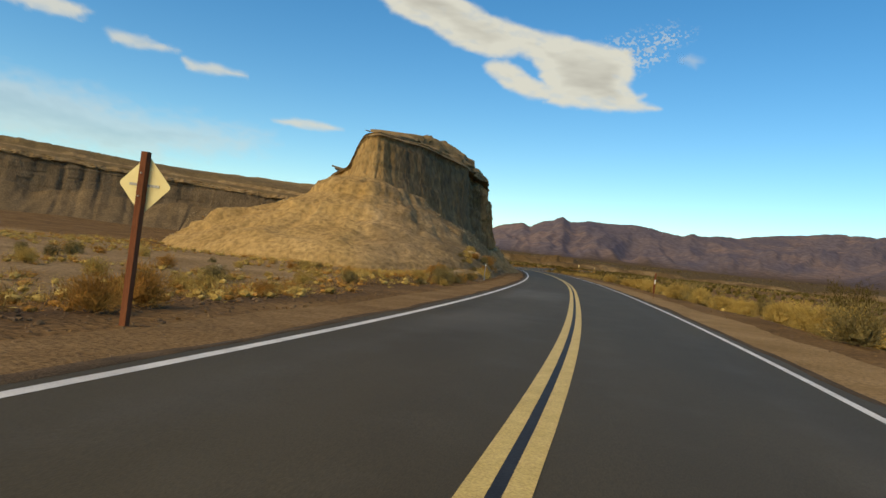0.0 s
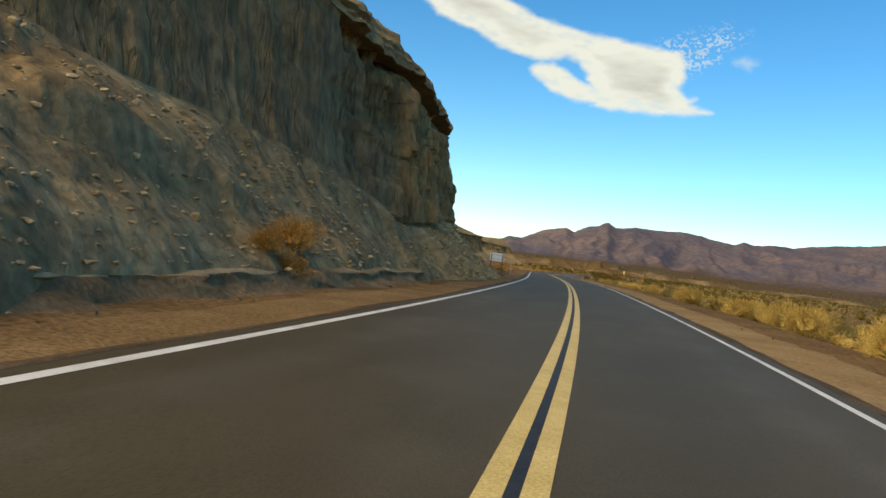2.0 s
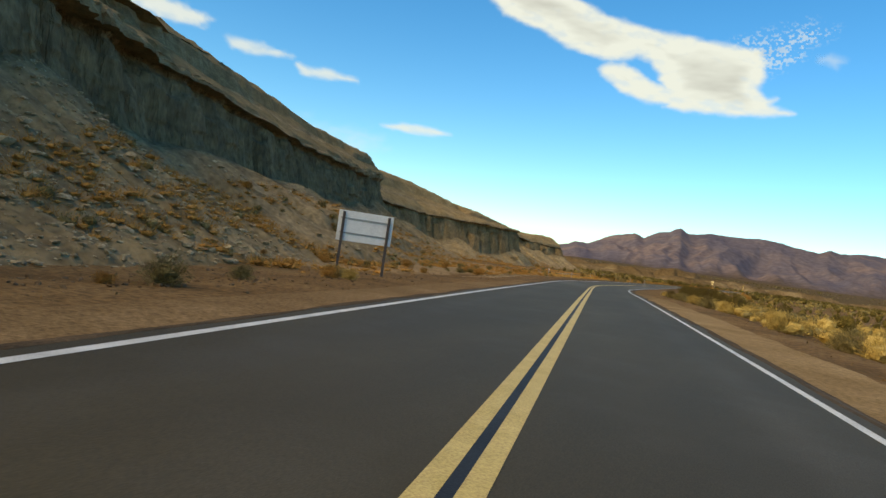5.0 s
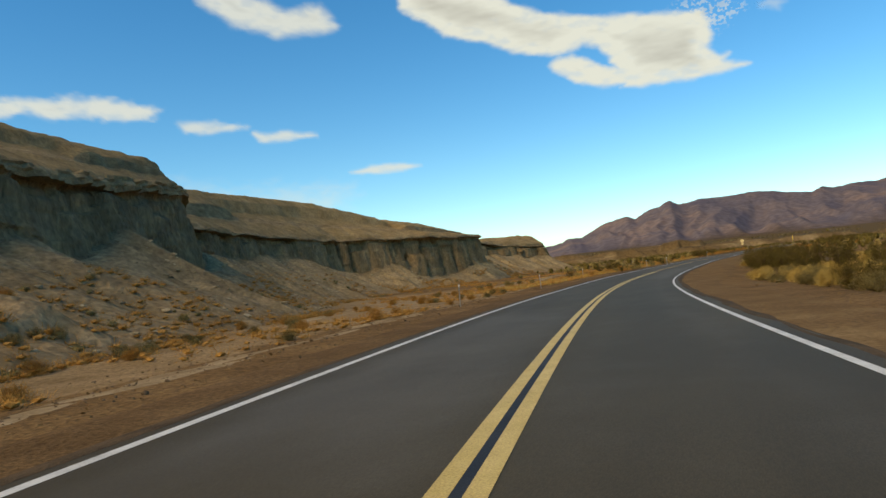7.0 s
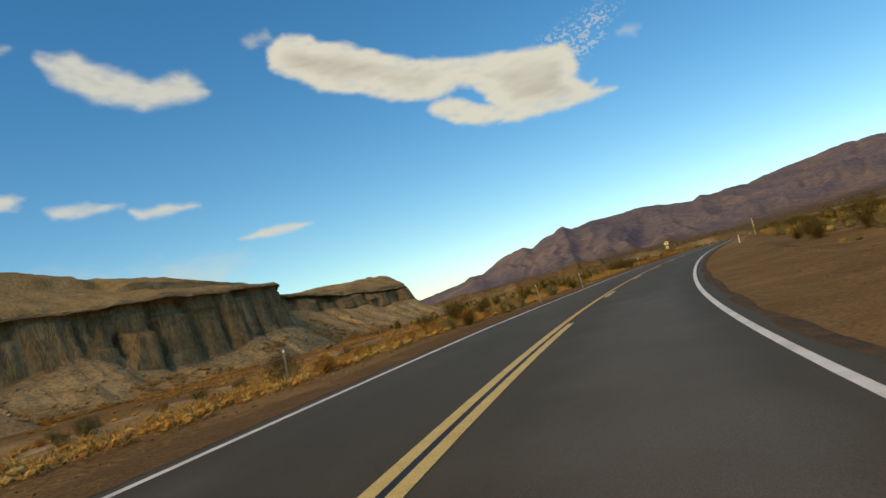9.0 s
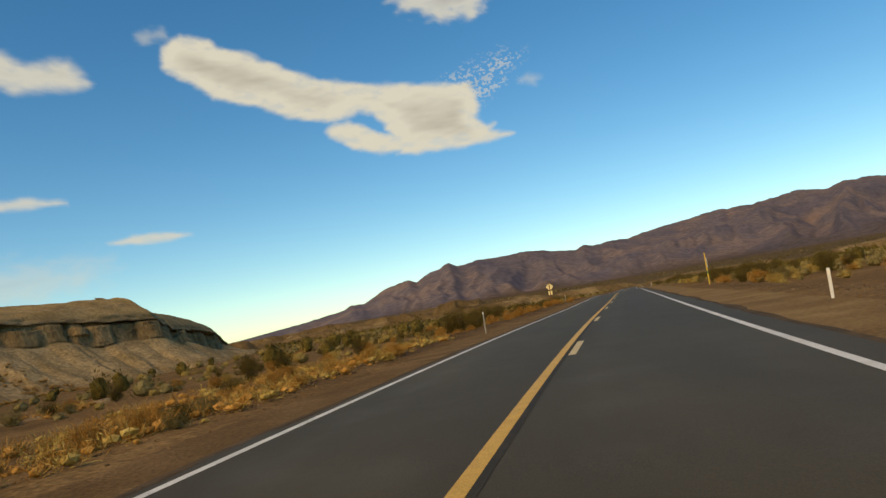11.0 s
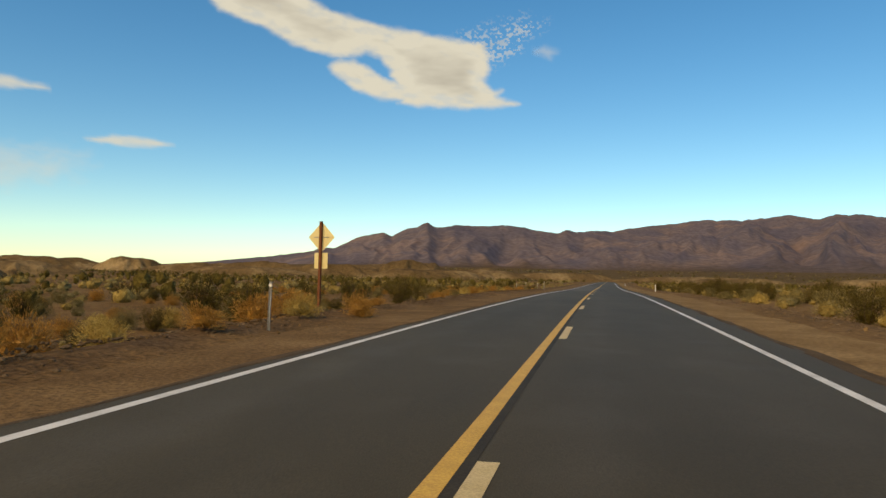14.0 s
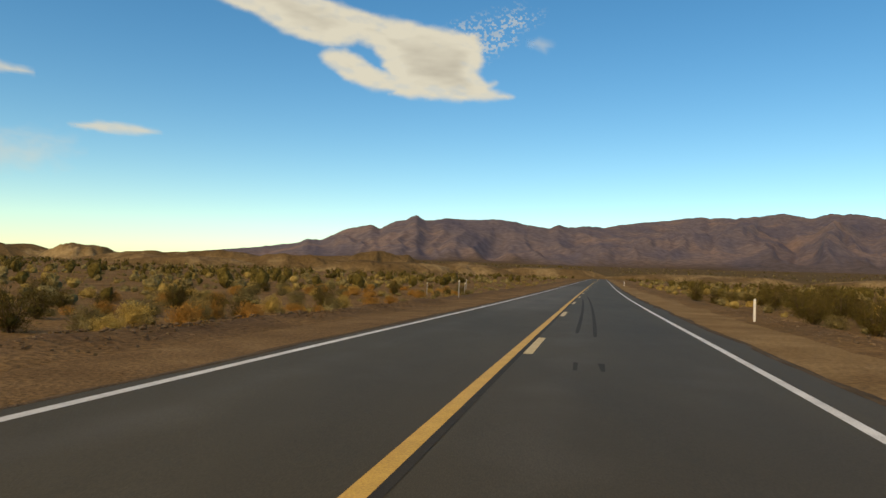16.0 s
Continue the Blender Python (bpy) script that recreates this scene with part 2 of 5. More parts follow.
# ---- materials ----
def material(name, colours, scale=4.0, rough_at=0.85, bump=0.3, fine=None, stretch=(1, 1, 1), spot=0.0, metal=0.0, island=0.0, position=True):
    """A surface of several colours mixed by noise at two scales, with relief. scale: patches a metre; fine: grain a metre."""
    m = bpy.data.materials.new(name)
    m.use_nodes = True
    nt = m.node_tree
    b = nt.nodes["Principled BSDF"]
    b.inputs["Roughness"].default_value, b.inputs["Metallic"].default_value = rough_at, metal
    b.inputs["Specular IOR Level"].default_value = 0.03 if rough_at >= 0.9 else 0.18
    geo, mapping = nt.nodes.new("ShaderNodeNewGeometry" if position else "ShaderNodeTexCoord"), nt.nodes.new("ShaderNodeMapping")
    mapping.inputs["Scale"].default_value = stretch
    nt.links.new(geo.outputs["Position" if position else "Object"], mapping.inputs["Vector"])
    big, small = nt.nodes.new("ShaderNodeTexNoise"), nt.nodes.new("ShaderNodeTexNoise")
    big.inputs["Scale"].default_value, small.inputs["Scale"].default_value = scale, fine or scale * 14
    big.inputs["Detail"].default_value, small.inputs["Detail"].default_value = 6, 5
    big.inputs["Roughness"].default_value = 0.62
    for node in (big, small):
        nt.links.new(mapping.outputs[0], node.inputs["Vector"])
    ramp = nt.nodes.new("ShaderNodeValToRGB")
    ramp.color_ramp.elements[0].position, ramp.color_ramp.elements[1].position = 0.3, 0.7
    while len(ramp.color_ramp.elements) < len(colours):
        ramp.color_ramp.elements.new(0.5)
    for n, (el, c) in enumerate(zip(ramp.color_ramp.elements, colours)):
        el.position, el.color = 0.3 + 0.4 * n / max(1, len(colours) - 1), (*c, 1)
    nt.links.new(big.outputs["Fac"], ramp.inputs[0])
    mix = nt.nodes.new("ShaderNodeMix")
    mix.data_type, mix.blend_type = "RGBA", "OVERLAY"
    mix.inputs["Factor"].default_value = 0.45 + spot
    nt.links.new(ramp.outputs[0], mix.inputs[6])
    grey = nt.nodes.new("ShaderNodeMapRange")
    grey.inputs["From Min"].default_value, grey.inputs["From Max"].default_value = 0.3, 0.7
    grey.inputs["To Min"].default_value, grey.inputs["To Max"].default_value = 0.25, 0.75
    nt.links.new(small.outputs["Fac"], grey.inputs[0])
    nt.links.new(grey.outputs[0], mix.inputs[7])
    last = mix.outputs[2]
    if island:
        hsv, rnd = nt.nodes.new("ShaderNodeHueSaturation"), nt.nodes.new("ShaderNodeMapRange")
        pick = geo if position else nt.nodes.new("ShaderNodeNewGeometry")
        info = nt.nodes.new("ShaderNodeObjectInfo")
        both = nt.nodes.new("ShaderNodeMath")
        both.operation = "ADD"
        nt.links.new(pick.outputs["Random Per Island"], both.inputs[0])
        nt.links.new(info.outputs["Random"], both.inputs[1])
        rnd.inputs["From Max"].default_value = 2.0
        rnd.inputs["To Min"].default_value, rnd.inputs["To Max"].default_value = 1 - island, 1 + island
        nt.links.new(both.outputs[0], rnd.inputs[0])
        nt.links.new(rnd.outputs[0], hsv.inputs["Value"])
        nt.links.new(last, hsv.inputs["Color"])
        last = hsv.outputs[0]
    nt.links.new(last, b.inputs["Base Color"])
    if bump:
        bp = nt.nodes.new("ShaderNodeBump")
        bp.inputs["Strength"].default_value, bp.inputs["Distance"].default_value = bump, 0.6 / (fine or scale * 14)
        nt.links.new(small.outputs["Fac"], bp.inputs["Height"])
        nt.links.new(bp.outputs[0], b.inputs["Normal"])
    return m


ASPHALT = material("asphalt", [(0.052, 0.041, 0.019), (0.062, 0.049, 0.0235), (0.075, 0.060, 0.030)], 0.22, 0.7, 0.25, 45, (2.2, 0.5, 1))
WHITE_LINE = material("white_paint", [(0.48, 0.47, 0.43), (0.72, 0.71, 0.66)], 1.5, 0.6, 0.15, 60)
YELLOW_LINE = material("yellow_paint", [(0.50, 0.30, 0.055), (0.62, 0.38, 0.075)], 2.5, 0.6, 0.2, 50)
DASH_LINE = material("pale_yellow_paint", [(0.48, 0.37, 0.17), (0.60, 0.48, 0.25)], 2.5, 0.6, 0.2, 50)
WORN_YELLOW = material("worn_yellow_paint", [(0.49, 0.360, 0.105), (0.62, 0.470, 0.165)], 2.5, 0.6, 0.2, 50, spot=0.1)
BLACK_LINE = material("black_paint", [(0.016, 0.018, 0.022), (0.03, 0.032, 0.036)], 2, 0.7, 0.2, 50)
SEAM = material("seam_tar", [(0.026, 0.022, 0.015), (0.046, 0.038, 0.024)], 1.5, 0.8, 0.2, 40)
DIRT = material("desert_dirt", [(0.112, 0.068, 0.029), (0.160, 0.098, 0.042), (0.215, 0.136, 0.060)], 0.25, 0.95, 1.0, 7, spot=0.35)
GRAVEL = material("shoulder_gravel", [(0.150, 0.094, 0.042), (0.195, 0.125, 0.057), (0.25, 0.165, 0.080)], 0.5, 0.95, 0.9, 14, spot=0.3)
SAND = material("pale_shoulder_sand", [(0.205, 0.134, 0.058), (0.26, 0.174, 0.080), (0.32, 0.222, 0.108)], 0.4, 0.95, 0.8, 12, spot=0.2)
ROCK = material("mudstone", [(0.185, 0.120, 0.053), (0.27, 0.178, 0.082), (0.355, 0.243, 0.118)], 0.35, 0.95, 1.0, 3.5, (1, 1, 0.4), spot=0.12)
CAPROCK = material("caprock", [(0.150, 0.104, 0.052), (0.25, 0.176, 0.090), (0.36, 0.262, 0.138)], 0.5, 0.95, 0.8, 5, (1, 1, 2.5))
CAPTOP = material("upper_slope", [(0.20, 0.135, 0.060), (0.28, 0.195, 0.090), (0.34, 0.245, 0.120)], 0.3, 0.95, 0.8, 3)
TALUS = material("scree", [(0.225, 0.156, 0.074), (0.32, 0.225, 0.110), (0.42, 0.300, 0.154)], 0.3, 0.95, 0.7, 2.6, spot=0.2)
STONE = material("loose_stone", [(0.225, 0.168, 0.092), (0.34, 0.262, 0.150), (0.51, 0.415, 0.258)], 3, 0.9, 0.5, 20, island=0.3, position=False)
# distance haze is mixed into the rock's base colour, lighter and bluer
MOUNTAIN = material("hazed_mountain_rock", [(0.088, 0.080, 0.105), (0.122, 0.102, 0.112), (0.195, 0.140, 0.120)], 0.0045, 0.95, 0.15, 0.05, spot=0.05)


def blend_in(m, attribute, colours, soft=0.12):
    """Lays a second colour (soil, wear or painted light) over a material where the mesh's attribute says, with a ragged
    edge.
    """
    nt = m.node_tree
    over = next(n for n in nt.nodes if n.bl_idname == "ShaderNodeMix")
    first = over.inputs[6].links[0].from_socket
    noise = next(n for n in nt.nodes if n.bl_idname == "ShaderNodeTexNoise")
    ramp, attr, edge, tear = (nt.nodes.new(k) for k in ("ShaderNodeValToRGB", "ShaderNodeAttribute", "ShaderNodeMapRange", "ShaderNodeTexNoise"))
    for n, c in enumerate(colours):
        ramp.color_ramp.elements[n].position, ramp.color_ramp.elements[n].color = 0.3 + 0.4 * n, (*c, 1)
    nt.links.new(noise.outputs["Fac"], ramp.inputs[0])
    attr.attribute_name = attribute
    tear.inputs["Scale"].default_value, tear.inputs["Detail"].default_value = 0.7, 6
    nt.links.new(next(n for n in nt.nodes if n.bl_idname == "ShaderNodeNewGeometry").outputs["Position"], tear.inputs["Vector"])
    add = nt.nodes.new("ShaderNodeMath")
    add.operation = "ADD"
    nt.links.new(attr.outputs["Fac"], add.inputs[0])
    nt.links.new(tear.outputs["Fac"], add.inputs[1])
    edge.inputs["From Min"].default_value, edge.inputs["From Max"].default_value = 1 - soft, 1 + soft
    nt.links.new(add.outputs[0], edge.inputs[0])
    mix = nt.nodes.new("ShaderNodeMix")
    mix.data_type = "RGBA"
    nt.links.new(edge.outputs[0], mix.inputs[0])
    nt.links.new(first, mix.inputs[6])
    nt.links.new(ramp.outputs[0], mix.inputs[7])
    nt.links.new(mix.outputs[2], over.inputs[6])


blend_in(DIRT, "silt", [(0.20, 0.132, 0.062), (0.32, 0.225, 0.118)])
blend_in(DIRT, "brush", [(0.072, 0.051, 0.022), (0.130, 0.086, 0.036)], 0.35)
blend_in(DIRT, "berm", [(0.075, 0.048, 0.026), (0.125, 0.080, 0.043)], 0.3)
blend_in(GRAVEL, "brown", [(0.098, 0.059, 0.026), (0.145, 0.090, 0.042)], 0.3)
blend_in(SAND, "brown", [(0.125, 0.076, 0.032), (0.175, 0.110, 0.048)], 0.3)
# warm sunlight painted into the rock and scree of the bluff's nose
blend_in(TALUS, "sunlit", [(0.285, 0.188, 0.072), (0.40, 0.275, 0.118)], 0.3)
blend_in(ROCK, "sunlit", [(0.29, 0.195, 0.080), (0.38, 0.265, 0.118)], 0.3)
# painted shade: darker, greyer colours for the same rock and scree
for stone_, shade_tone in ((ROCK, [(0.105, 0.080, 0.050), (0.165, 0.125, 0.078)]), (TALUS, [(0.120, 0.088, 0.050), (0.175, 0.130, 0.075)]), (CAPTOP, [(0.125, 0.092, 0.046), (0.19, 0.138, 0.070)])):
    blend_in(stone_, "shade_tone", shade_tone, 0.3)
blend_in(MOUNTAIN, "apron", [(0.070, 0.050, 0.034), (0.105, 0.072, 0.046)], 0.35)
# a paler asphalt colour, for light patches and wheel tracks
blend_in(ASPHALT, "worn", [(0.078, 0.067, 0.045), (0.108, 0.094, 0.066)], 0.4)
blend_in(TALUS, "silt", [(0.19, 0.128, 0.062), (0.30, 0.212, 0.112)], 0.2)


def crack_relief(m, scale, squeeze, deep):
    """Thin upright cracks and seams: relief, and a darker colour along them."""
    nt = m.node_tree
    b = nt.nodes["Principled BSDF"]
    geo = next(n for n in nt.nodes if n.bl_idname == "ShaderNodeNewGeometry")
    mapping, tex, off, wide, mix, bump = (nt.nodes.new(k) for k in ("ShaderNodeMapping", "ShaderNodeTexNoise", "ShaderNodeMath", "ShaderNodeMapRange", "ShaderNodeMix", "ShaderNodeBump"))
    mapping.inputs["Scale"].default_value = squeeze
    nt.links.new(geo.outputs["Position"], mapping.inputs["Vector"])
    nt.links.new(mapping.outputs[0], tex.inputs["Vector"])
    tex.inputs["Scale"].default_value, tex.inputs["Detail"].default_value, tex.inputs["Roughness"].default_value = scale, 5, 0.6
    off.operation = "SUBTRACT"
    off.inputs[1].default_value = 0.5
    nt.links.new(tex.outputs["Fac"], off.inputs[0])
    size = nt.nodes.new("ShaderNodeMath")
    size.operation = "ABSOLUTE"
    nt.links.new(off.outputs[0], size.inputs[0])
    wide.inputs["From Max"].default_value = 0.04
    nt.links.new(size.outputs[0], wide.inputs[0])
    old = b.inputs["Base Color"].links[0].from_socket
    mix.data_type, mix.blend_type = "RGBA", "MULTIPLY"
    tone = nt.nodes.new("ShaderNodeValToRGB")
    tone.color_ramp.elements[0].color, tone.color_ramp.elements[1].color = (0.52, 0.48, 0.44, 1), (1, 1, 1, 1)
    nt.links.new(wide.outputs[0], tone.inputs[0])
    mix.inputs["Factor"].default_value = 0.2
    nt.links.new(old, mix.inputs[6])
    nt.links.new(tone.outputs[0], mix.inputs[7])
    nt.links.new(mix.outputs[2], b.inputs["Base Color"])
    bump.inputs["Strength"].default_value, bump.inputs["Distance"].default_value = 1.0, deep
    nt.links.new(wide.outputs[0], bump.inputs["Height"])
    nt.links.new(b.inputs["Normal"].links[0].from_socket, bump.inputs["Normal"])
    nt.links.new(bump.outputs[0], b.inputs["Normal"])


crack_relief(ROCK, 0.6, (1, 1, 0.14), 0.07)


# ---- building helpers ----
def part(name, bm, mat, parent=None, label=""):
    """Links a bmesh as one mesh object, under a thing or on its own."""
    mesh = bpy.data.meshes.new(name)
    bm.to_mesh(mesh)
    bm.free()
    mesh.materials.append(mat)
    ob = new(name, mesh)
    if parent:
        ob.parent = parent
    return tagged(ob, label)


def sheet(name, points, mat, closed=False, flat=False, flip=False):
    """A mesh object from a grid of places (rows, columns, 3)."""
    r, c = points.shape[:2]
    i = np.arange(r * c).reshape(r, c)
    if closed:
        i = np.concatenate([i, i[:, :1]], 1)
    quads = np.stack([i[:-1, :-1], i[:-1, 1:], i[1:, 1:], i[1:, :-1]], -1).reshape(-1, 4)
    if flip:
        quads = quads[:, ::-1]
    mesh = bpy.data.meshes.new(name)
    mesh.vertices.add(r * c)
    mesh.vertices.foreach_set("co", points.reshape(-1).astype(np.float32))
    mesh.loops.add(quads.size)
    mesh.loops.foreach_set("vertex_index", quads.ravel().astype(np.int32))
    mesh.polygons.add(len(quads))
    mesh.polygons.foreach_set("loop_start", np.arange(0, quads.size, 4, dtype=np.int32))
    mesh.polygons.foreach_set("loop_total", np.full(len(quads), 4, dtype=np.int32))
    mesh.polygons.foreach_set("use_smooth", np.full(len(quads), not flat))
    mesh.update(calc_edges=True)
    if mat:
        mesh.materials.append(mat)
    return new(name, mesh)


def spaced(*bits):
    return np.unique(np.concatenate([np.arange(a, b, step) for a, b, step in bits] + [[bits[-1][1]]]))


# ---- ground ----
gx = spaced((-4600, -1200, 170), (-1200, -300, 45), (-300, -130, 8), (-130, 46, 1.3), (46, 160, 6), (160, 900, 37), (900, 4600, 185))
gy = spaced((-2500, -300, 150), (-300, -40, 20), (-40, 560, 1.5), (560, 900, 9), (900, 2000, 55), (2000, 4700, 150))
GX, GY = np.meshgrid(gx, gy)
ground = tagged(sheet("ground", np.stack([GX, GY, ground_height(GX, GY)], -1), DIRT), "dry brown desert ground of dirt and fine gravel", "ground", kind="structure")
ground_s, ground_d, _, _ = road_find(GX, GY)
silt = smooth(150, 185, ground_s) * smooth(315, 280, ground_s) * smooth(-7.5, -13, ground_d) * smooth(-70, -50, ground_d) + 0.7 * smooth(66, 50, ground_s) * smooth(-7.5, -12, ground_d)
ground.data.attributes.new("silt", "FLOAT", "POINT").data.foreach_set("value", silt.astype(np.float32))
ground_away = np.hypot(GX.ravel() + 20, GY.ravel() - 330)
brush_cover = 0.75 * smooth(330, 700, ground_away) + 0.25 * smooth(700, 1200, ground_away)
ground.data.attributes.new("brush", "FLOAT", "POINT").data.foreach_set("value", brush_cover.astype(np.float32))
berm_cover = np.exp(-(((ground_d + 7.6) / 1.3) ** 2)) * (smooth(330, 350, ground_s) + smooth(60, 40, ground_s)) + 0.6 * np.exp(-(((ground_d - 8.0) / 1.0) ** 2)) * smooth(300, 340, ground_s)
ground.data.attributes.new("berm", "FLOAT", "POINT").data.foreach_set("value", (0.75 * berm_cover).astype(np.float32))

# ---- road ----
def ribbon(name, s, d, mat, lift=0.0, thick=0.0):
    """A strip of the road: s, a run of metres along it; d, its offsets across, from the left."""
    S, D = np.meshgrid(s, d, indexing="ij")
    p = road_point(S, D)
    p[..., 2] += lift
    if thick:
        low = p[:, [0, -1]].copy()
        low[..., 2] -= thick
        p = np.concatenate([low[:, :1], p, low[:, 1:]], 1)
    return sheet(name, p, mat, flat=thick > 0)


run = np.arange(-50, 961, 1.0)
edge_l = -LANE - 0.42


def edge_r(s):
    """The asphalt's east edge, wider past the bend."""
    return LANE + 0.42 + 0.33 * smooth(310, 350, s)


RS = np.repeat(run[:, None], 15, 1)
RD = edge_l + (edge_r(RS) - edge_l) * np.concatenate([[0], np.linspace(0, 1, 13), [1]])
road_skin = road_point(RS, RD)
road_skin[:, [0, -1], 2] -= 0.16
road = tagged(sheet("road", road_skin, ASPHALT, flat=True), "two-lane grey asphalt road curving through the desert", "road", kind="structure")
# soft-edged paler patches in the lanes, then the worn wheel tracks
worn = 0.0
for s0, s1, d0, d1 in ((30, 41, -3.3, -0.5), (203, 222, -3.35, -0.6), (262, 292, 1.2, 2.9), (14, 20, -3.0, -1.4), (492, 575, -3.5, -0.2)):
    worn = worn + 0.75 * smooth(s0 - 3, s0 + 3, RS) * smooth(s1 + 3, s1 - 3, RS) * smooth(d0 - 0.6, d0 + 0.6, RD) * smooth(d1 + 0.6, d1 - 0.6, RD)
worn = worn + 0.34 * np.exp(-((np.abs(np.abs(RD) - 1.83) - 0.85) ** 2) / 0.1)
road.data.attributes.new("worn", "FLOAT", "POINT").data.foreach_set("value", worn.ravel().astype(np.float32))
for name, side in (("shoulder_west", -1), ("shoulder_east", 1)):
    S = np.arange(-50, 900, 1.5)
    inner = edge_l + 0.02 + 0 * S if side < 0 else edge_r(S) - 0.02
    width = (2.6 if side > 0 else 1.9) + 0.35 * rough(S / 9, S * 0 + side * 5) + (2.4 * smooth(240, 265, S) * smooth(335, 290, S) if side > 0 else 0.5 * smooth(330, 350, S))
    cols = []
    for f in np.linspace(0, 1, 9):
        cols.append(road_point(S, inner + side * width * f))
        lie = ground_height(cols[-1][:, 0], cols[-1][:, 1]) + 0.03 - 0.08 * smooth(0.75, 1.0, f)
        cols[-1][:, 2] = (cols[-1][:, 2] - 0.025) * (1 - f * f) + lie * f * f + 0.015 * rough(S / 2, S * 0 + f * 9 + side) * f
    low = cols[-1].copy()
    low[:, 2] -= 0.3
    cols.append(low)
    if side < 0:
        cols = cols[::-1]
    strip = sheet(name, np.stack(cols, 1), GRAVEL if side < 0 else SAND)
    brown = np.repeat((0.8 * smooth(150, 230, S) * smooth(350, 315, S) + 0.5 * smooth(315, 350, S))[:, None], len(cols), 1)
    strip.data.attributes.new("brown", "FLOAT", "POINT").data.foreach_set("value", brown.ravel().astype(np.float32))
    tagged(strip, "compacted tan gravel shoulder beside the road", "shoulder", kind="structure")

FRINGE = material("dark_edge_gravel", [(0.060, 0.046, 0.031), (0.088, 0.064, 0.040), (0.125, 0.088, 0.053)], 1.4, 0.95, 0.9, 22)
for name, side in (("edge_gravel_west", -1), ("edge_gravel_east", 1)):
    S = np.arange(-50, 700, 0.7)
    base = -edge_l + 0 * S if side < 0 else edge_r(S)
    a, b = base - 0.10 + 0.09 * rough(S / 2.5, 0 * S + side, 5.0), base + 0.26 + 0.2 * rough(S / 3.0, 0 * S + side, 8.0)
    cols = []
    for f, up in ((0, 0.002), (0.2, 0.012), (0.5, 0.012), (0.8, 0.004), (1.0, -0.03)):
        d = a + (b - a) * f
        p = road_point(S, side * d)
        over = np.clip((d - base + 0.02) / (2.6 + 2.4 * smooth(240, 265, S) * smooth(335, 290, S) * (side > 0)), 0, 1)
        lie = ground_height(p[:, 0], p[:, 1]) + 0.03
        p[:, 2] = np.where(d > base, (p[:, 2] - 0.025) * (1 - over**2) + lie * over**2, p[:, 2]) + up
        cols.append(p)
    tagged(sheet(name, np.stack(cols if side > 0 else cols[::-1], 1), FRINGE), "dark loose gravel along the asphalt edge", "gravel", kind="structure")


def stripe(name, s0, s1, d, wide, mat, label, height=0.004):
    s = np.append(np.arange(s0, s1 - 0.01, 2.0), s1)
    return tagged(ribbon(name, s, [d - wide / 2, d + wide / 2], mat, height), label, "road marking", kind="structure")


stripe("edge_line_west", -50, 950, -LANE - 0.02, 0.16, WHITE_LINE, "worn white edge line painted on the asphalt")
stripe("edge_line_east", -50, 950, LANE, 0.135, WHITE_LINE, "worn white edge line painted on the asphalt")
stripe("centre_line_west", 284.6, 950, -0.123, 0.165, YELLOW_LINE, "solid yellow centre line, slightly worn", 0.006)
stripe("double_line_west", -50, 284.6, -0.123, 0.165, WORN_YELLOW, "pale worn yellow line of the double centre line", 0.006)
stripe("centre_gap_line", -50, 300, 0.005, 0.092, BLACK_LINE, "black sealed stripe along the centre line")
stripe("centre_seam", 300, 950, 0.005, 0.085, SEAM, "dark sealed seam along the centre line")
stripe("double_line_east", -50, 284.6, 0.135, 0.165, WORN_YELLOW, "pale worn yellow line of the double centre line", 0.006)
for n in range(40):
    s0 = 294.93 + 13.743 * n
    tagged(stripe("centre_dash", s0, s0 + 3.62, 0.138, 0.165, DASH_LINE, "yellow dash of the broken centre line", 0.006), group="centre dashes")

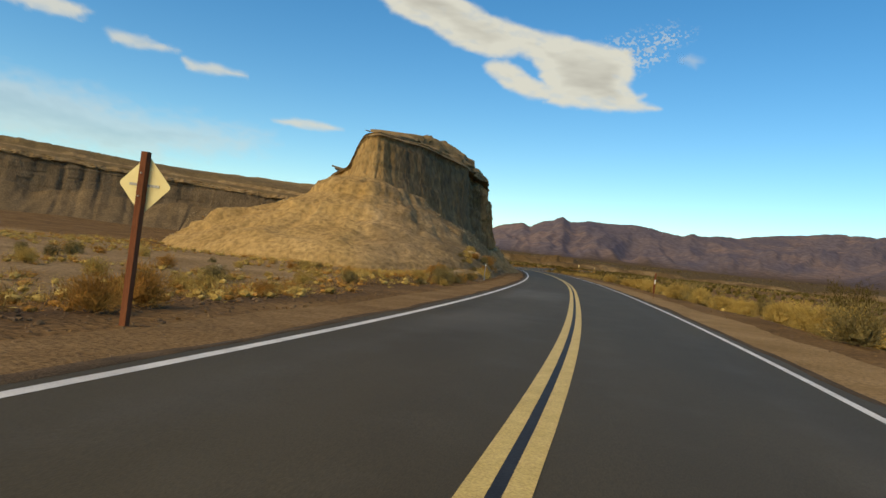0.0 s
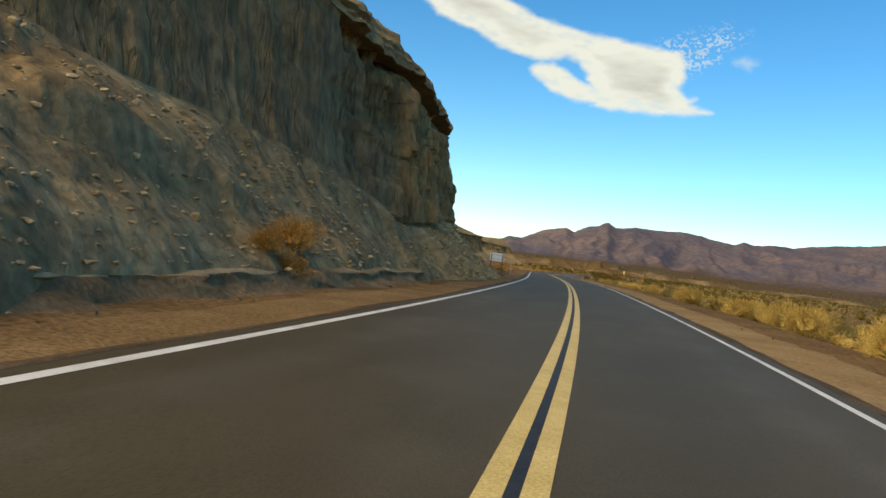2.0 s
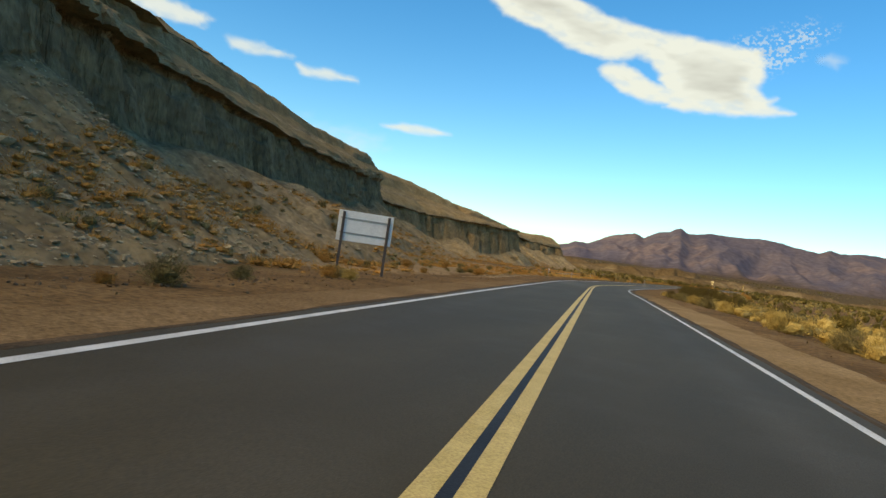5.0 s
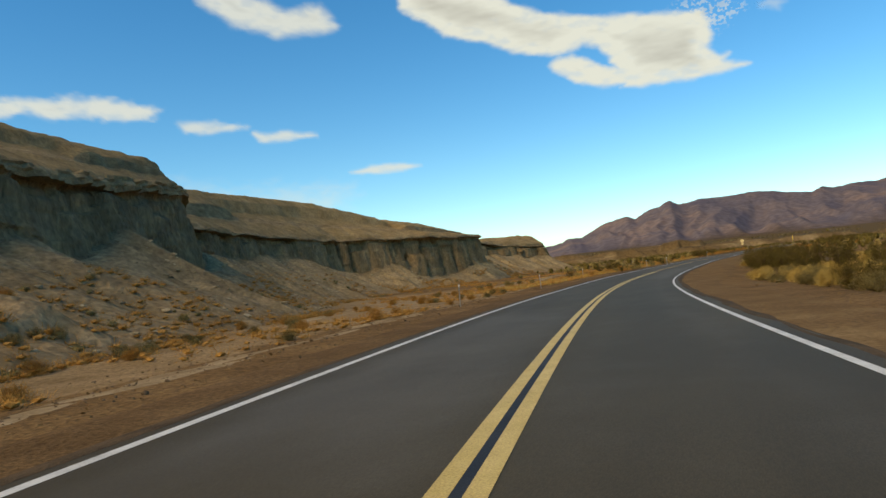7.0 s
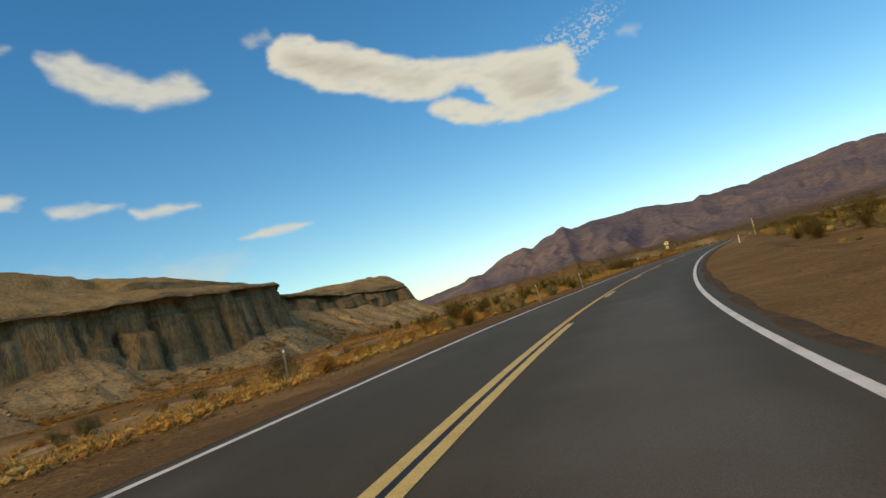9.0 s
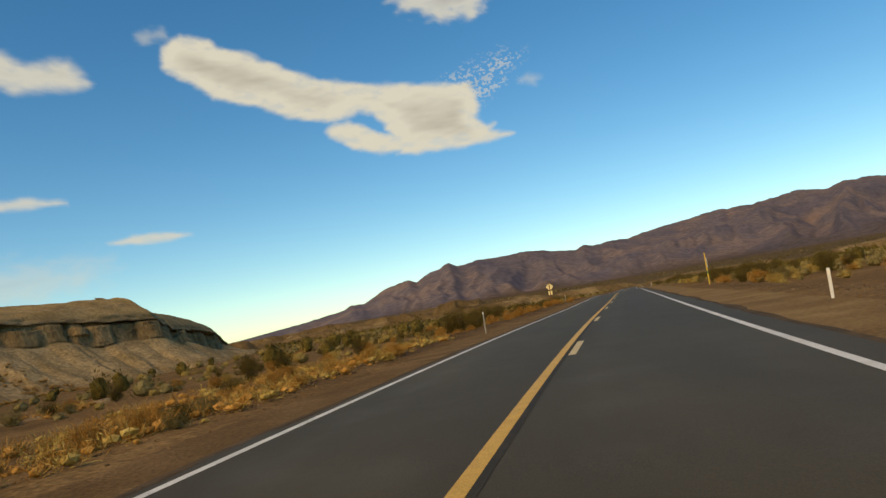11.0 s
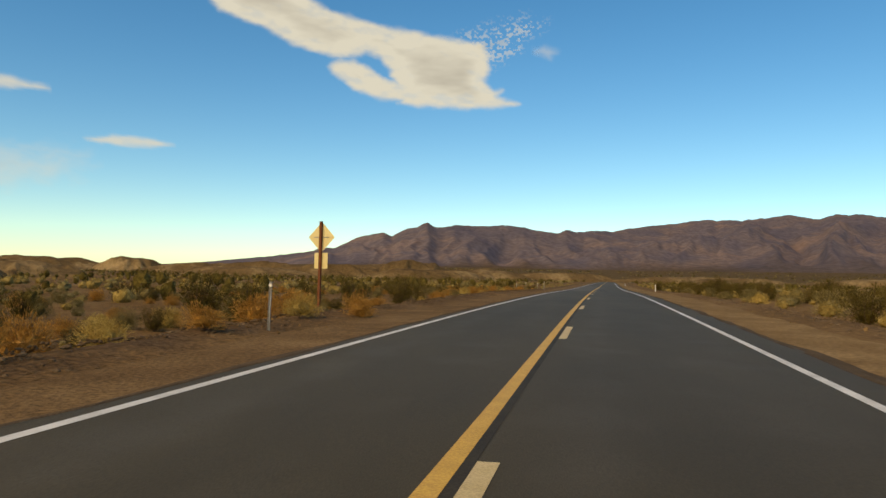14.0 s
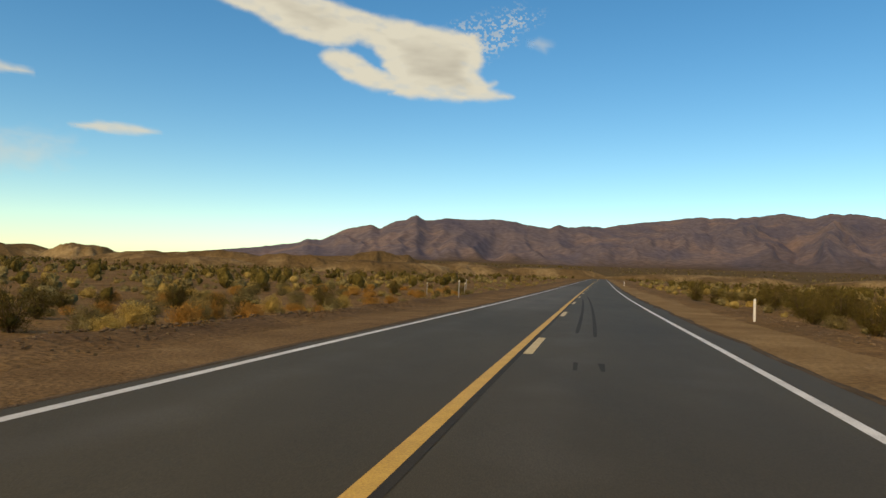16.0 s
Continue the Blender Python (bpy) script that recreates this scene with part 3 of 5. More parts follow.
# ---- plateau edge ----
def scarp():
    at, rows, out = along_rim(0.25)
    x, y, foot, wide, talus, rim, back, top, deep = rows.T
    n = len(at)
    P, kinds = [], []
    gx_, gy_ = x + out[:, 0] * (wide + 0.5), y + out[:, 1] * (wide + 0.5)
    foot = np.minimum(ground_height(gx_, gy_), talus - 0.5)
    bluff = smooth(66, 74, y) * smooth(-60, -45, x + 0 * y) + smooth(-60, -75, x)
    on_bluff = smooth(-62, -50, x)  # the near bluff, its rilled front and its columned flank
    front = on_bluff * smooth(90, 80, y)
    flank = on_bluff * smooth(80, 92, y) * smooth(131, 128, y)
    second = smooth(128, 132, y) * smooth(262, 250, y) * smooth(-110, -95, x)
    far = smooth(250, 268, y) * smooth(-115, -105, x)
    remote = smooth(-105, -125, x)
    cones = 0.30 * grain(at / 13, 0 * at, 91.0) + 0.20 * grain(at / 4.7, 0 * at, 93.0)
    talus = talus + (rim - talus) * (cones * (second + far + 0.6 * remote + 0.35 * flank) + 0.16 * front)
    rim = rim + (0.35 * rough(at / 6, 0 * at, 95.0, 3)) * (second + far + remote)
    h = rim - talus

    def row(off, z, kind):
        P.append(np.stack([x + out[:, 0] * off, y + out[:, 1] * off, z], -1))
        kinds.append(kind)

    def columns(z, f, width, depth, seed, wander, gap):
        """Upright rounded columns of uneven depth, with dark cracks between some of them."""
        u = at / width + wander * grain(at / (2.5 * width), z / 7, seed) + 0.85 * grain(at / (2.1 * width), 0 * at, seed + 5.0)
        cell, edge = np.floor(u).astype(np.int64), np.round(u).astype(np.int64)
        g = u - cell
        own = hashed(cell, cell * 0, cell * 0 + 7 * seed)
        tier = np.floor(z / (1.5 * width + 0.6) + 3 * own).astype(np.int64)
        own = 0.7 * own + 0.45 * hashed(cell, tier, cell * 0 + 3 * seed)
        ends = 0.45 + 0.75 * hashed(cell, cell * 0 + 1, cell * 0 + 7 * seed)
        crack = np.exp(-((np.abs(u - edge) * width / gap) ** 2)) * (0.25 + 0.75 * (hashed(edge, edge * 0 + 2, edge * 0 + 7 * seed) > 0.45))
        crack = crack * smooth(-0.35, 0.1, grain(edge * 1.7, z / 3.5, seed + 9.0))
        return depth * (0.24 * np.sqrt(np.clip(1 - (2 * g - 1) ** 2, 0, 1)) + 0.8 * own - 0.65 - 0.5 * smooth(ends - 0.02, ends + 0.03, f)) - 0.9 * depth * crack

    def wall_off(f):
        z = talus + 0.2 + (h - 0.2) * f
        big, mid, low = columns(z, f, 2.7, 1.9, 1, 0.12, 0.34), columns(z, f, 1.15, 0.8, 2, 0.15, 0.24), columns(z, f, 0.55, 0.22, 3, 0.2, 0.14)
        wide_ = columns(z, f, 4.4, 2.2, 4, 0.10, 0.55)
        slots = columns(z, f, 2.1, 1.5, 6, 0.06, 0.34)
        flute = 0.35 * rough(at / 5.2, z / 14, 11.0, 2) + 0.10 * rough(at / 0.9, z / 1.6, 5.0, 2)
        rills = 0.10 * (np.minimum(np.abs(grain(at / 0.55, z / 3, 33.0)) * 2, 0.8) - 0.4) + 0.14 * (np.minimum(np.abs(grain(at / 1.6, z / 12, 35.0)) * 2, 0.8) - 0.4)
        bed = grain(z * 1.1 + at / 70, at / 60, 2.0)
        strata = 0.16 * smooth(-0.12, 0.12, bed) - 0.08 + 0.08 * grain(z * 3.1, at / 14, 6.0)
        pit = -0.9 * smooth(0.55, 0.72, grain(at / 0.9, z / 1.3, 41.0)) * smooth(0.2, 0.5, f)
        under = -0.8 * np.exp(-(((f - 0.93) / 0.05) ** 2))
        lean = 1.5 * (1 - f) ** 1.5 * np.clip(h / 6, 0.3, 1)
        shape = flank * (big + mid + low + pit + strata) + front * (0.25 * mid + rills + 0.5 * strata) + second * (0.75 * slots + 0.5 * mid + 0.7 * low + 0.6 * strata) + far * (wide_ + 0.5 * mid + 0.3 * strata) + remote * (0.4 * wide_ + strata)
        shape = shape + flute * (0.3 + 0.7 * bluff) + under * (0.25 * front + 0.7 * flank + 0.55 * second + 0.4 * far + 0.5 * remote)
        return lean + shape * smooth(-0.02, 0.06, f + 0.03), z

    base_off, base_z = wall_off(np.zeros(n))
    for f in np.linspace(0, 1, 34)[:-1]:  # scree, concave, with gullies
        z = foot - 0.5 + (base_z - foot + 0.5) * (f ** (1.22 - 0.32 * (1 - np.clip(bluff, 0, 1))))
        z = z + 0.5 * smooth(0.0, 0.06, f) * (1 - f) * smooth(112, 100, y) * smooth(-45, -30, x)
        off = base_off + wide * (1 - f)
        gul = np.minimum(np.abs(grain(at / 3.6, f * 0.8 + 0 * at, 7.0)) * 2, 0.8) - 0.4
        fine_gul = np.minimum(np.abs(grain(at / 1.1, f * 1.4 + 0 * at, 27.0)) * 2, 0.8) - 0.4
        nose = 1 - np.clip(bluff, 0, 1)
        hump = (0.5 + 0.7 * nose) * rough(at / 5, f * 2.0 + 0 * at, 4.0) + ((0.55 + 0.1 * nose) * gul + 0.22 * fine_gul) * smooth(0, 0.25, f) * smooth(1.0, 0.9, f)
        band = 0.34 + 0.1 * grain(at / 7, 0 * at, 51.0)
        z = z + 1.0 * nose * (smooth(band - 0.03, band + 0.02, f) - smooth(band, 0.85, f)) * smooth(-0.1, 0.2, grain(at / 3.0, 0 * at, 53.0))
        small = 0.12 * rough(at / 1.1, f * wide / 1.1, 8.0, 2)
        row(off + 0.5 * hump, z + (0.45 * hump + small) * smooth(0.0, 0.2, f) * smooth(1.02, 0.9, f), 0)
    for f in np.linspace(0, 1, 46):
        off, z = wall_off(np.full(n, f))
        row(off, z, 1)
    ledgy = bluff * (1 - 0.9 * front) * (1 - 0.35 * flank) * (1 - 0.72 * far)
    thick = 0.3 + 0.8 * ledgy
    for f in np.linspace(0, 1, 9):  # broken cap ledge
        step = np.floor(f * 2.4)
        block = 0.6 * grain(np.floor(at / 1.3 + 0.4 * step) * 0.73 + at / 9, step * 0.37 + 0 * at, 21.0) + 0.3 * rough(at / 0.6, f * 1.5 + 0 * at, 9.0, 2)
        row((0.2 + 0.85 * block) * (0.15 + 0.85 * ledgy) - 0.6 * f * f, rim + thick * f + 0.3 * block * ledgy, 2)
    for f in np.linspace(0, 1, 18)[1:]:  # stepping back to the upper ledge
        rise = top - rim - thick
        broken = smooth(-0.3, 0.3, grain(at / 11, 0 * at, 61.0))
        step = 0.2 * broken * (f > 0.44) + 0.16 * (1 - broken) * (f > 0.72)
        ledge = step + f * (1 - 0.2 * broken - 0.16 * (1 - broken))
        round_top = smooth(392, 404, y)
        ledge = ledge * (1 - round_top) + math.sin(f * math.pi / 2) * round_top
        row(-0.2 - back * f + np.minimum(0.45 + 0.4 * on_bluff, 0.22 * back) * rough(at / 2.2, f * 3 + 0 * at, 31.0), rim + thick + rise * ledge + np.minimum(0.2 + 0.3 * on_bluff, 0.12 * back) * rough(at / 1.5, f * 6 + 0 * at, 13.0) * f, 2 if 0.40 < f < 0.48 else 3)
    for f in np.linspace(0, 1, 6)[1:]:
        row(-back - deep * f * 0.9, top + (0.5 + 2.4 * smooth(150, 190, y) * smooth(350, 330, y)) * f + 0.3 * rough(at / 4, f * 2 + 0 * at, 19.0), 3)
    grid = np.stack(P, 0)
    # the spread fan below the nose gets finer columns, with rills running down it
    kinds = np.array(kinds)
    fine_at = []
    for i in range(n - 1):
        if -40 < x[i] < -17 and y[i] < 80:
            fine_at += [i, i + 0.33, i + 0.67]
        elif i % (1 if x[i] > -50 and y[i] < 165 else 2 if x[i] > -230 and 100 < y[i] < 480 else 5) == 0:
            fine_at.append(i)
    fine_at = np.array(fine_at + [n - 1], float)
    k0 = np.minimum(fine_at.astype(int), n - 2)
    w = (fine_at - k0)[None, :, None]
    grid = grid[:, k0] * (1 - w) + grid[:, k0 + 1] * w
    n = grid.shape[1]
    ang, far = np.arctan2(grid[..., 1] - 69, grid[..., 0] + 23), np.hypot(grid[..., 1] - 69, grid[..., 0] + 23)
    here = smooth(69, 60, grid[..., 1]) * smooth(-46, -36, grid[..., 0]) * smooth(-12, -17, grid[..., 0]) * (kinds < 1)[:, None]
    here = here * (smooth(1, 7, np.arange(len(kinds))) * smooth(34, 29, np.arange(len(kinds))))[:, None]
    wander = 0.25 * grain(far / 3, ang * 3, 4.0)
    rill = np.minimum(np.abs(grain((ang + 0.1 * wander) * 9, far / 14, 2.0)) * 2.4, 0.8) - 0.4
    rill2 = np.minimum(np.abs(grain((ang + 0.06 * wander) * 34, far / 9, 6.0)) * 2.2, 0.8) - 0.4
    lump = rough(grid[..., 0] / 2.6, grid[..., 1] / 2.6, grid[..., 2] / 1.6, 4)
    bench = smooth(-0.15, 0.15, grain(grid[..., 2] * 0.9 + 0.4 * lump, ang * 2, 3.0)) - 0.5
    crumb = rough(grid[..., 0] / 0.8, grid[..., 1] / 0.8, grid[..., 2] / 0.6, 3)
    amount = here * (0.28 * rill + 0.22 * rill2 + 0.5 * lump + 0.34 * bench + 0.16 * crumb)
    outward = np.stack([np.cos(ang), np.sin(ang), 0.7 + 0 * ang], -1)
    grid = grid + outward * (amount * 0.85)[..., None]
    at = np.interp(fine_at, np.arange(len(at)), at)
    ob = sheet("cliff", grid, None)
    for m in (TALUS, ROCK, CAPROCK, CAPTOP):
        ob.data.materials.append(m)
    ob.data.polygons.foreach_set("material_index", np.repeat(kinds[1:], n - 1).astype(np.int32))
    low = np.where(kinds == 0, 1 - np.arange(len(kinds)) / 20.0, 0)[:, None] * smooth(140, 175, grid[..., 1]) * smooth(-130, -110, grid[..., 0])
    ob.data.attributes.new("silt", "FLOAT", "POINT").data.foreach_set("value", np.clip(low, 0, 1).ravel().astype(np.float32))
    # where sunlight is painted: the nose and its west face
    sunlit = smooth(84, 66, grid[..., 1]) * smooth(-62, -50, grid[..., 0]) * smooth(-19, -25, grid[..., 0] + 0.3 * (grid[..., 1] - 62))
    ob.data.attributes.new("sunlit", "FLOAT", "POINT").data.foreach_set("value", sunlit.ravel().astype(np.float32))
    # where shade is painted: far plateau, cliffs past y 132, then the bluff's road side
    shade_tone = np.maximum(smooth(-62, -80, grid[..., 0]) * smooth(215, 200, grid[..., 1]), 0.5 * smooth(132, 142, grid[..., 1]) * (1 - 0.5 * smooth(270, 330, grid[..., 1])))
    shade_tone = np.maximum(shade_tone, 0.55 * smooth(-25, -19, grid[..., 0] + 0.3 * (grid[..., 1] - 62)) * smooth(100, 84, grid[..., 1]) * smooth(-40, -30, grid[..., 0]))
    ob.data.attributes.new("shade_tone", "FLOAT", "POINT").data.foreach_set("value", shade_tone.ravel().astype(np.float32))
    flank_face = (grid[1:, 1:, 1] > 84) & (grid[1:, 1:, 1] < 132) & (grid[1:, 1:, 0] > -60)
    smooth_faces = ~(np.repeat(kinds[1:] == 2, n - 1) | (np.repeat(kinds[1:] == 1, n - 1) & flank_face.ravel()))
    ob.data.polygons.foreach_set("use_smooth", smooth_faces)
    tagged(ob, "eroded tan mudstone cliff with fluted walls, dark caprock ledge and scree slope", "cliff", kind="structure")
    return grid[:34], at


SCREE, SCREE_AT = scarp()

# ---- mountains ----
# direction to the left of north and height of the skyline, in degrees, from the far end of the road
SKYLINE = [
    (62, 0.5), (48, 0.5), (38, 0.45), (33, 0.45), (28.2, 0.72), (23.2, 1.15), (18.3, 1.75), (15.3, 2.15), (14.2, 2.6), (13.3, 2.5), (11.8, 3.28), (10.7, 3.64),
    (9.4, 3.93), (8.5, 3.65), (7.4, 4.28), (6.5, 4.45), (5.7, 4.84), (4.9, 4.46), (3.3, 4.7), (0.6, 4.7), (-0.8, 4.78), (-2.2, 4.55),
    (-3.7, 4.23), (-4.8, 4.17), (-5.6, 4.45), (-6.4, 4.25), (-7.9, 4.41), (-9.2, 4.31), (-10.9, 4.6), (-14.3, 4.86), (-15.3, 4.99), (-18.7, 4.84),
    (-21.9, 5.17), (-23.9, 4.87), (-24.9, 5.23), (-25.7, 5.06), (-26.5, 5.17), (-28.3, 4.8), (-34, 5.2), (-44, 4.4), (-58, 4.8), (-75, 3.6),
]


def mountains():
    sky_at = np.array(SKYLINE)[::-1]
    az = np.radians(np.linspace(-75, 62, 860))
    deg = np.degrees(az) - 0.12
    el = np.interp(deg, sky_at[:, 0], sky_at[:, 1])
    el = el + 0.085 * rough(deg * 2.3, 0 * az, 3.0, 4) * smooth(24, 14, deg) + 0.28 * smooth(-8, -20, deg)
    F, A = np.broadcast_arrays(np.linspace(0, 1, 76)[:, None], az[None])
    crest, start = 2890.0 + 1250.0 * smooth(-4, -16, deg)[None], 1950.0
    r = start + (crest - start) * F
    peak = crest * np.tan(np.radians(el))[None]
    px, py = -r * np.sin(A), r * np.cos(A)
    foot = np.minimum(ground_height(-10 + px[:1], 456 + py[:1]) - 8, peak * 0.8)
    across = A * 2400
    wob = 45 * grain(px / 260, py / 260, 1.0) + 16 * grain(px / 90, py / 90, 6.0)

    def ridge(width, length, seed):
        return 1 - np.abs(grain((across + wob) / width, (r + wob) / length, seed)) * 2.4

    spurs = 0.13 * ridge(230, 900, 4.0) + 0.085 * ridge(105, 520, 9.0) + 0.034 * ridge(52, 800, 5.0) + 0.016 * ridge(24, 600, 8.0)
    rise = 0.45 * F**2 + 0.55 * F**1.15
    body = np.sin(np.pi * np.clip(F * 1.02, 0, 1)) ** 0.8 * smooth(0.10, 0.32, F)
    z = foot + (peak - foot) * rise + (peak - foot) * body * spurs
    z = np.minimum(z, foot + (peak - foot) * (0.25 + 0.75 * F + 0.10 * (1 - F)))
    pts = np.stack([-10 + px, 456 + py, z + 4.4 * F], -1)
    back = pts[-1:].copy()
    back[..., 0] += -150 * np.sin(az)[None]
    back[..., 1] += 150 * np.cos(az)[None]
    back[..., 2] = -20
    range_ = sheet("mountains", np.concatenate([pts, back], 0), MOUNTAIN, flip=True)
    apron = np.concatenate([smooth(0.42, 0.02, F + 0.08 * ridge(230, 900, 4.0)), np.zeros((1, F.shape[1]))], 0)
    range_.data.attributes.new("apron", "FLOAT", "POINT").data.foreach_set("value", apron.ravel().astype(np.float32))
    return tagged(range_, "hazy purple-brown desert mountain range across the valley", "mountains", kind="structure")


mountains()

# ---- pale wash along the foot of the road bank ----
WASH = material("pale_silt", [(0.17, 0.118, 0.060), (0.27, 0.198, 0.110), (0.37, 0.285, 0.170)], 0.6, 0.95, 0.5, 9)


def wash(name, s0, s1, inner, outer, seed):
    s = np.arange(s0, s1, 0.8)
    d0, d1 = np.interp(s, *inner) + 0.5 * rough(s / 6, 0 * s, seed) + 0.35 * rough(s / 1.6, 0 * s, seed + 1), np.interp(s, *outer) + 0.8 * rough(s / 5, 0 * s, seed + 4) + 0.5 * rough(s / 1.5, 0 * s, seed + 6)
    end = np.minimum(smooth(s0, s0 + 8, s), smooth(s1, s1 - 8, s))
    mid = (d0 + d1) / 2
    cols = []
    for f in np.linspace(-1, 1, 9):
        p = road_point(s, mid + f * (d1 - d0) / 2 * end)
        p[:, 2] = ground_height(p[:, 0], p[:, 1]) + 0.035 * (1 - f**4) - 0.03
        cols.append(p)
    return tagged(sheet(name, np.stack(cols, 1), WASH, flip=True), "pale dried silt streak along the roadside", "wash", kind="structure")


wash("roadside_silt", 180, 300, ([180, 240, 300], [-6.9, -7.6, -9.5]), ([180, 240, 300], [-8.3, -10.2, -12.5]), 2.0)
wash("wash_bed", 235, 360, ([235, 300, 360], [-17, -19, -24]), ([235, 300, 360], [-21, -28, -34]), 7.0)
wash("trail", 20, 62, ([20, 62], [-13, -10.6]), ([20, 62], [-14.2, -11.6]), 9.0)

# ---- the cut bank at the foot of the scree ----
BANK_EARTH = material("dark_bank_earth", [(0.120, 0.082, 0.044), (0.175, 0.122, 0.066), (0.24, 0.172, 0.098)], 0.7, 0.95, 0.9, 8)


def cut_bank(s0, s1):
    s = np.arange(s0, s1, 0.35)
    end = np.minimum(smooth(s0, s0 + 9, s), smooth(s1, s1 - 12, s))
    edge = 7.1 + 0.3 * rough(s / 4, 0 * s, 1.0) + 0.2 * rough(s / 0.9, 0 * s, 6.0)
    cols = []
    for n, (out, up) in enumerate(((-1.7, -0.12), (-1.2, -0.02), (-0.8, 0.03), (-0.5, 0.10), (-0.35, 0.17), (-0.2, 0.27), (-0.1, 0.38), (-0.1, 0.44), (0.1, 0.47), (0.5, 0.46), (1.0, 0.42), (1.9, 0.1))):
        p = road_point(s, -(edge + out + 0.3 * rough(s / 0.9, 0 * s + n * 0.4, 2.0)))
        low = ground_height(p[:, 0], p[:, 1])
        p[:, 2] = low - 0.06 + (up + 0.10 * rough(s / 1.1, 0 * s + n * 0.5, 3.0) * (0 < n < 11)) * end
        cols.append(p)
    ob = sheet("cut_bank", np.stack(cols, 1), BANK_EARTH, flip=True)
    ob.data.materials.append(WASH)
    kinds = np.tile((np.arange(len(cols) - 1) > 6).astype(np.int32), len(s) - 1)
    ob.data.polygons.foreach_set("material_index", kinds)
    return tagged(ob, "dark eroded dirt bank with a pale crumbling lip", "bank", kind="structure")


cut_bank(42, 97)

# ---- tyre marks ----
SKID = material("tyre_rubber_mark", [(0.026, 0.023, 0.017), (0.042, 0.036, 0.024)], 1.2, 0.85, 0.2, 40)
for d0, d1, s0, s1 in ((0.86, 0.42, 479, 514), (1.30, 0.55, 478, 524), (1.40, 1.36, 471.6, 473), (1.0, 0.98, 471.6, 472.8)):
    s = np.arange(s0, s1, 1.0)
    f = (s - s0) / (s1 - s0)
    mid = d0 + (d1 - d0) * f**2
    wide = 0.085 * smooth(0, 0.1, f + 0.05) * smooth(1.02, 0.7, f) + 0.02
    left, right = road_point(s, mid - wide / 2), road_point(s, mid + wide / 2)
    p = np.stack([left, right], 1)
    p[..., 2] += 0.004
    tagged(sheet("tyre_mark", p, SKID), "dark curved tyre skid mark on the asphalt", "tyre mark", "tyre marks", "structure")

# ---- low hills in the distance ----
HILL = material("badland_clay", [(0.085, 0.056, 0.025), (0.135, 0.090, 0.042), (0.29, 0.212, 0.112)], 0.03, 0.95, 0.8, 0.4)


def hill(x, y, across, along, high, turn, seed, label):
    """A rilled clay hill with a broken flat top."""
    u, v = np.meshgrid(np.linspace(-1, 1, 60), np.linspace(-1, 1, 40))
    far = np.hypot(u, v)
    edge = far + 0.22 * rough(u * 2.2 + seed, v * 2.2, seed, 3)
    gully = np.minimum(np.abs(grain(np.arctan2(v, u) * 5 + seed, far * 2, seed)) * 2, 1)
    z = high * smooth(0.95, 0.35, edge + 0.12 * (1 - gully)) * (0.8 + 0.25 * rough(u * 3, v * 3, seed + 5)) - 2.5 * smooth(0.85, 1.0, far)
    c, s = math.cos(radians(turn)), math.sin(radians(turn))
    X, Y = x + u * across * c - v * along * s, y + u * across * s + v * along * c
    return tagged(sheet("hill", np.stack([X, Y, ground_height(X, Y) + z - 0.5], -1), HILL), label, "hill", "low clay hills", "structure")


hill(-90, 975, 46, 40, 17, 10, 1.5, "pale rounded clay hill beyond the scrub")
for n, (x, y, a, b, h, r) in enumerate([
    (-150, 960, 70, 40, 10, -8), (-215, 1010, 80, 50, 12, 4), (-30, 990, 60, 40, 9, 0), (-290, 1040, 90, 45, 11, 10), (40, 1020, 70, 40, 7, 5), (-120, 1050, 110, 50, 14, 3),
    (-392, 1116, 50, 40, 17, 12), (-540, 1180, 110, 60, 16, 8), (-660, 1150, 120, 60, 14, 20), (-350, 1200, 90, 50, 12, 0), (-60, 800, 50, 30, 5, 12), (-170, 820, 60, 30, 5, 0),
    (150, 1000, 120, 40, 6, -4), (320, 980, 150, 40, 7, -10), (-118, 520, 16, 14, 4.2, 0), (-140, 575, 22, 16, 3.5, 15), (-190, 640, 30, 22, 5, 10),
]):
    hill(x, y, a, b, h + 1.5, r, 3.7 * n + 2, "reddish and tan badland hill with rilled sides")

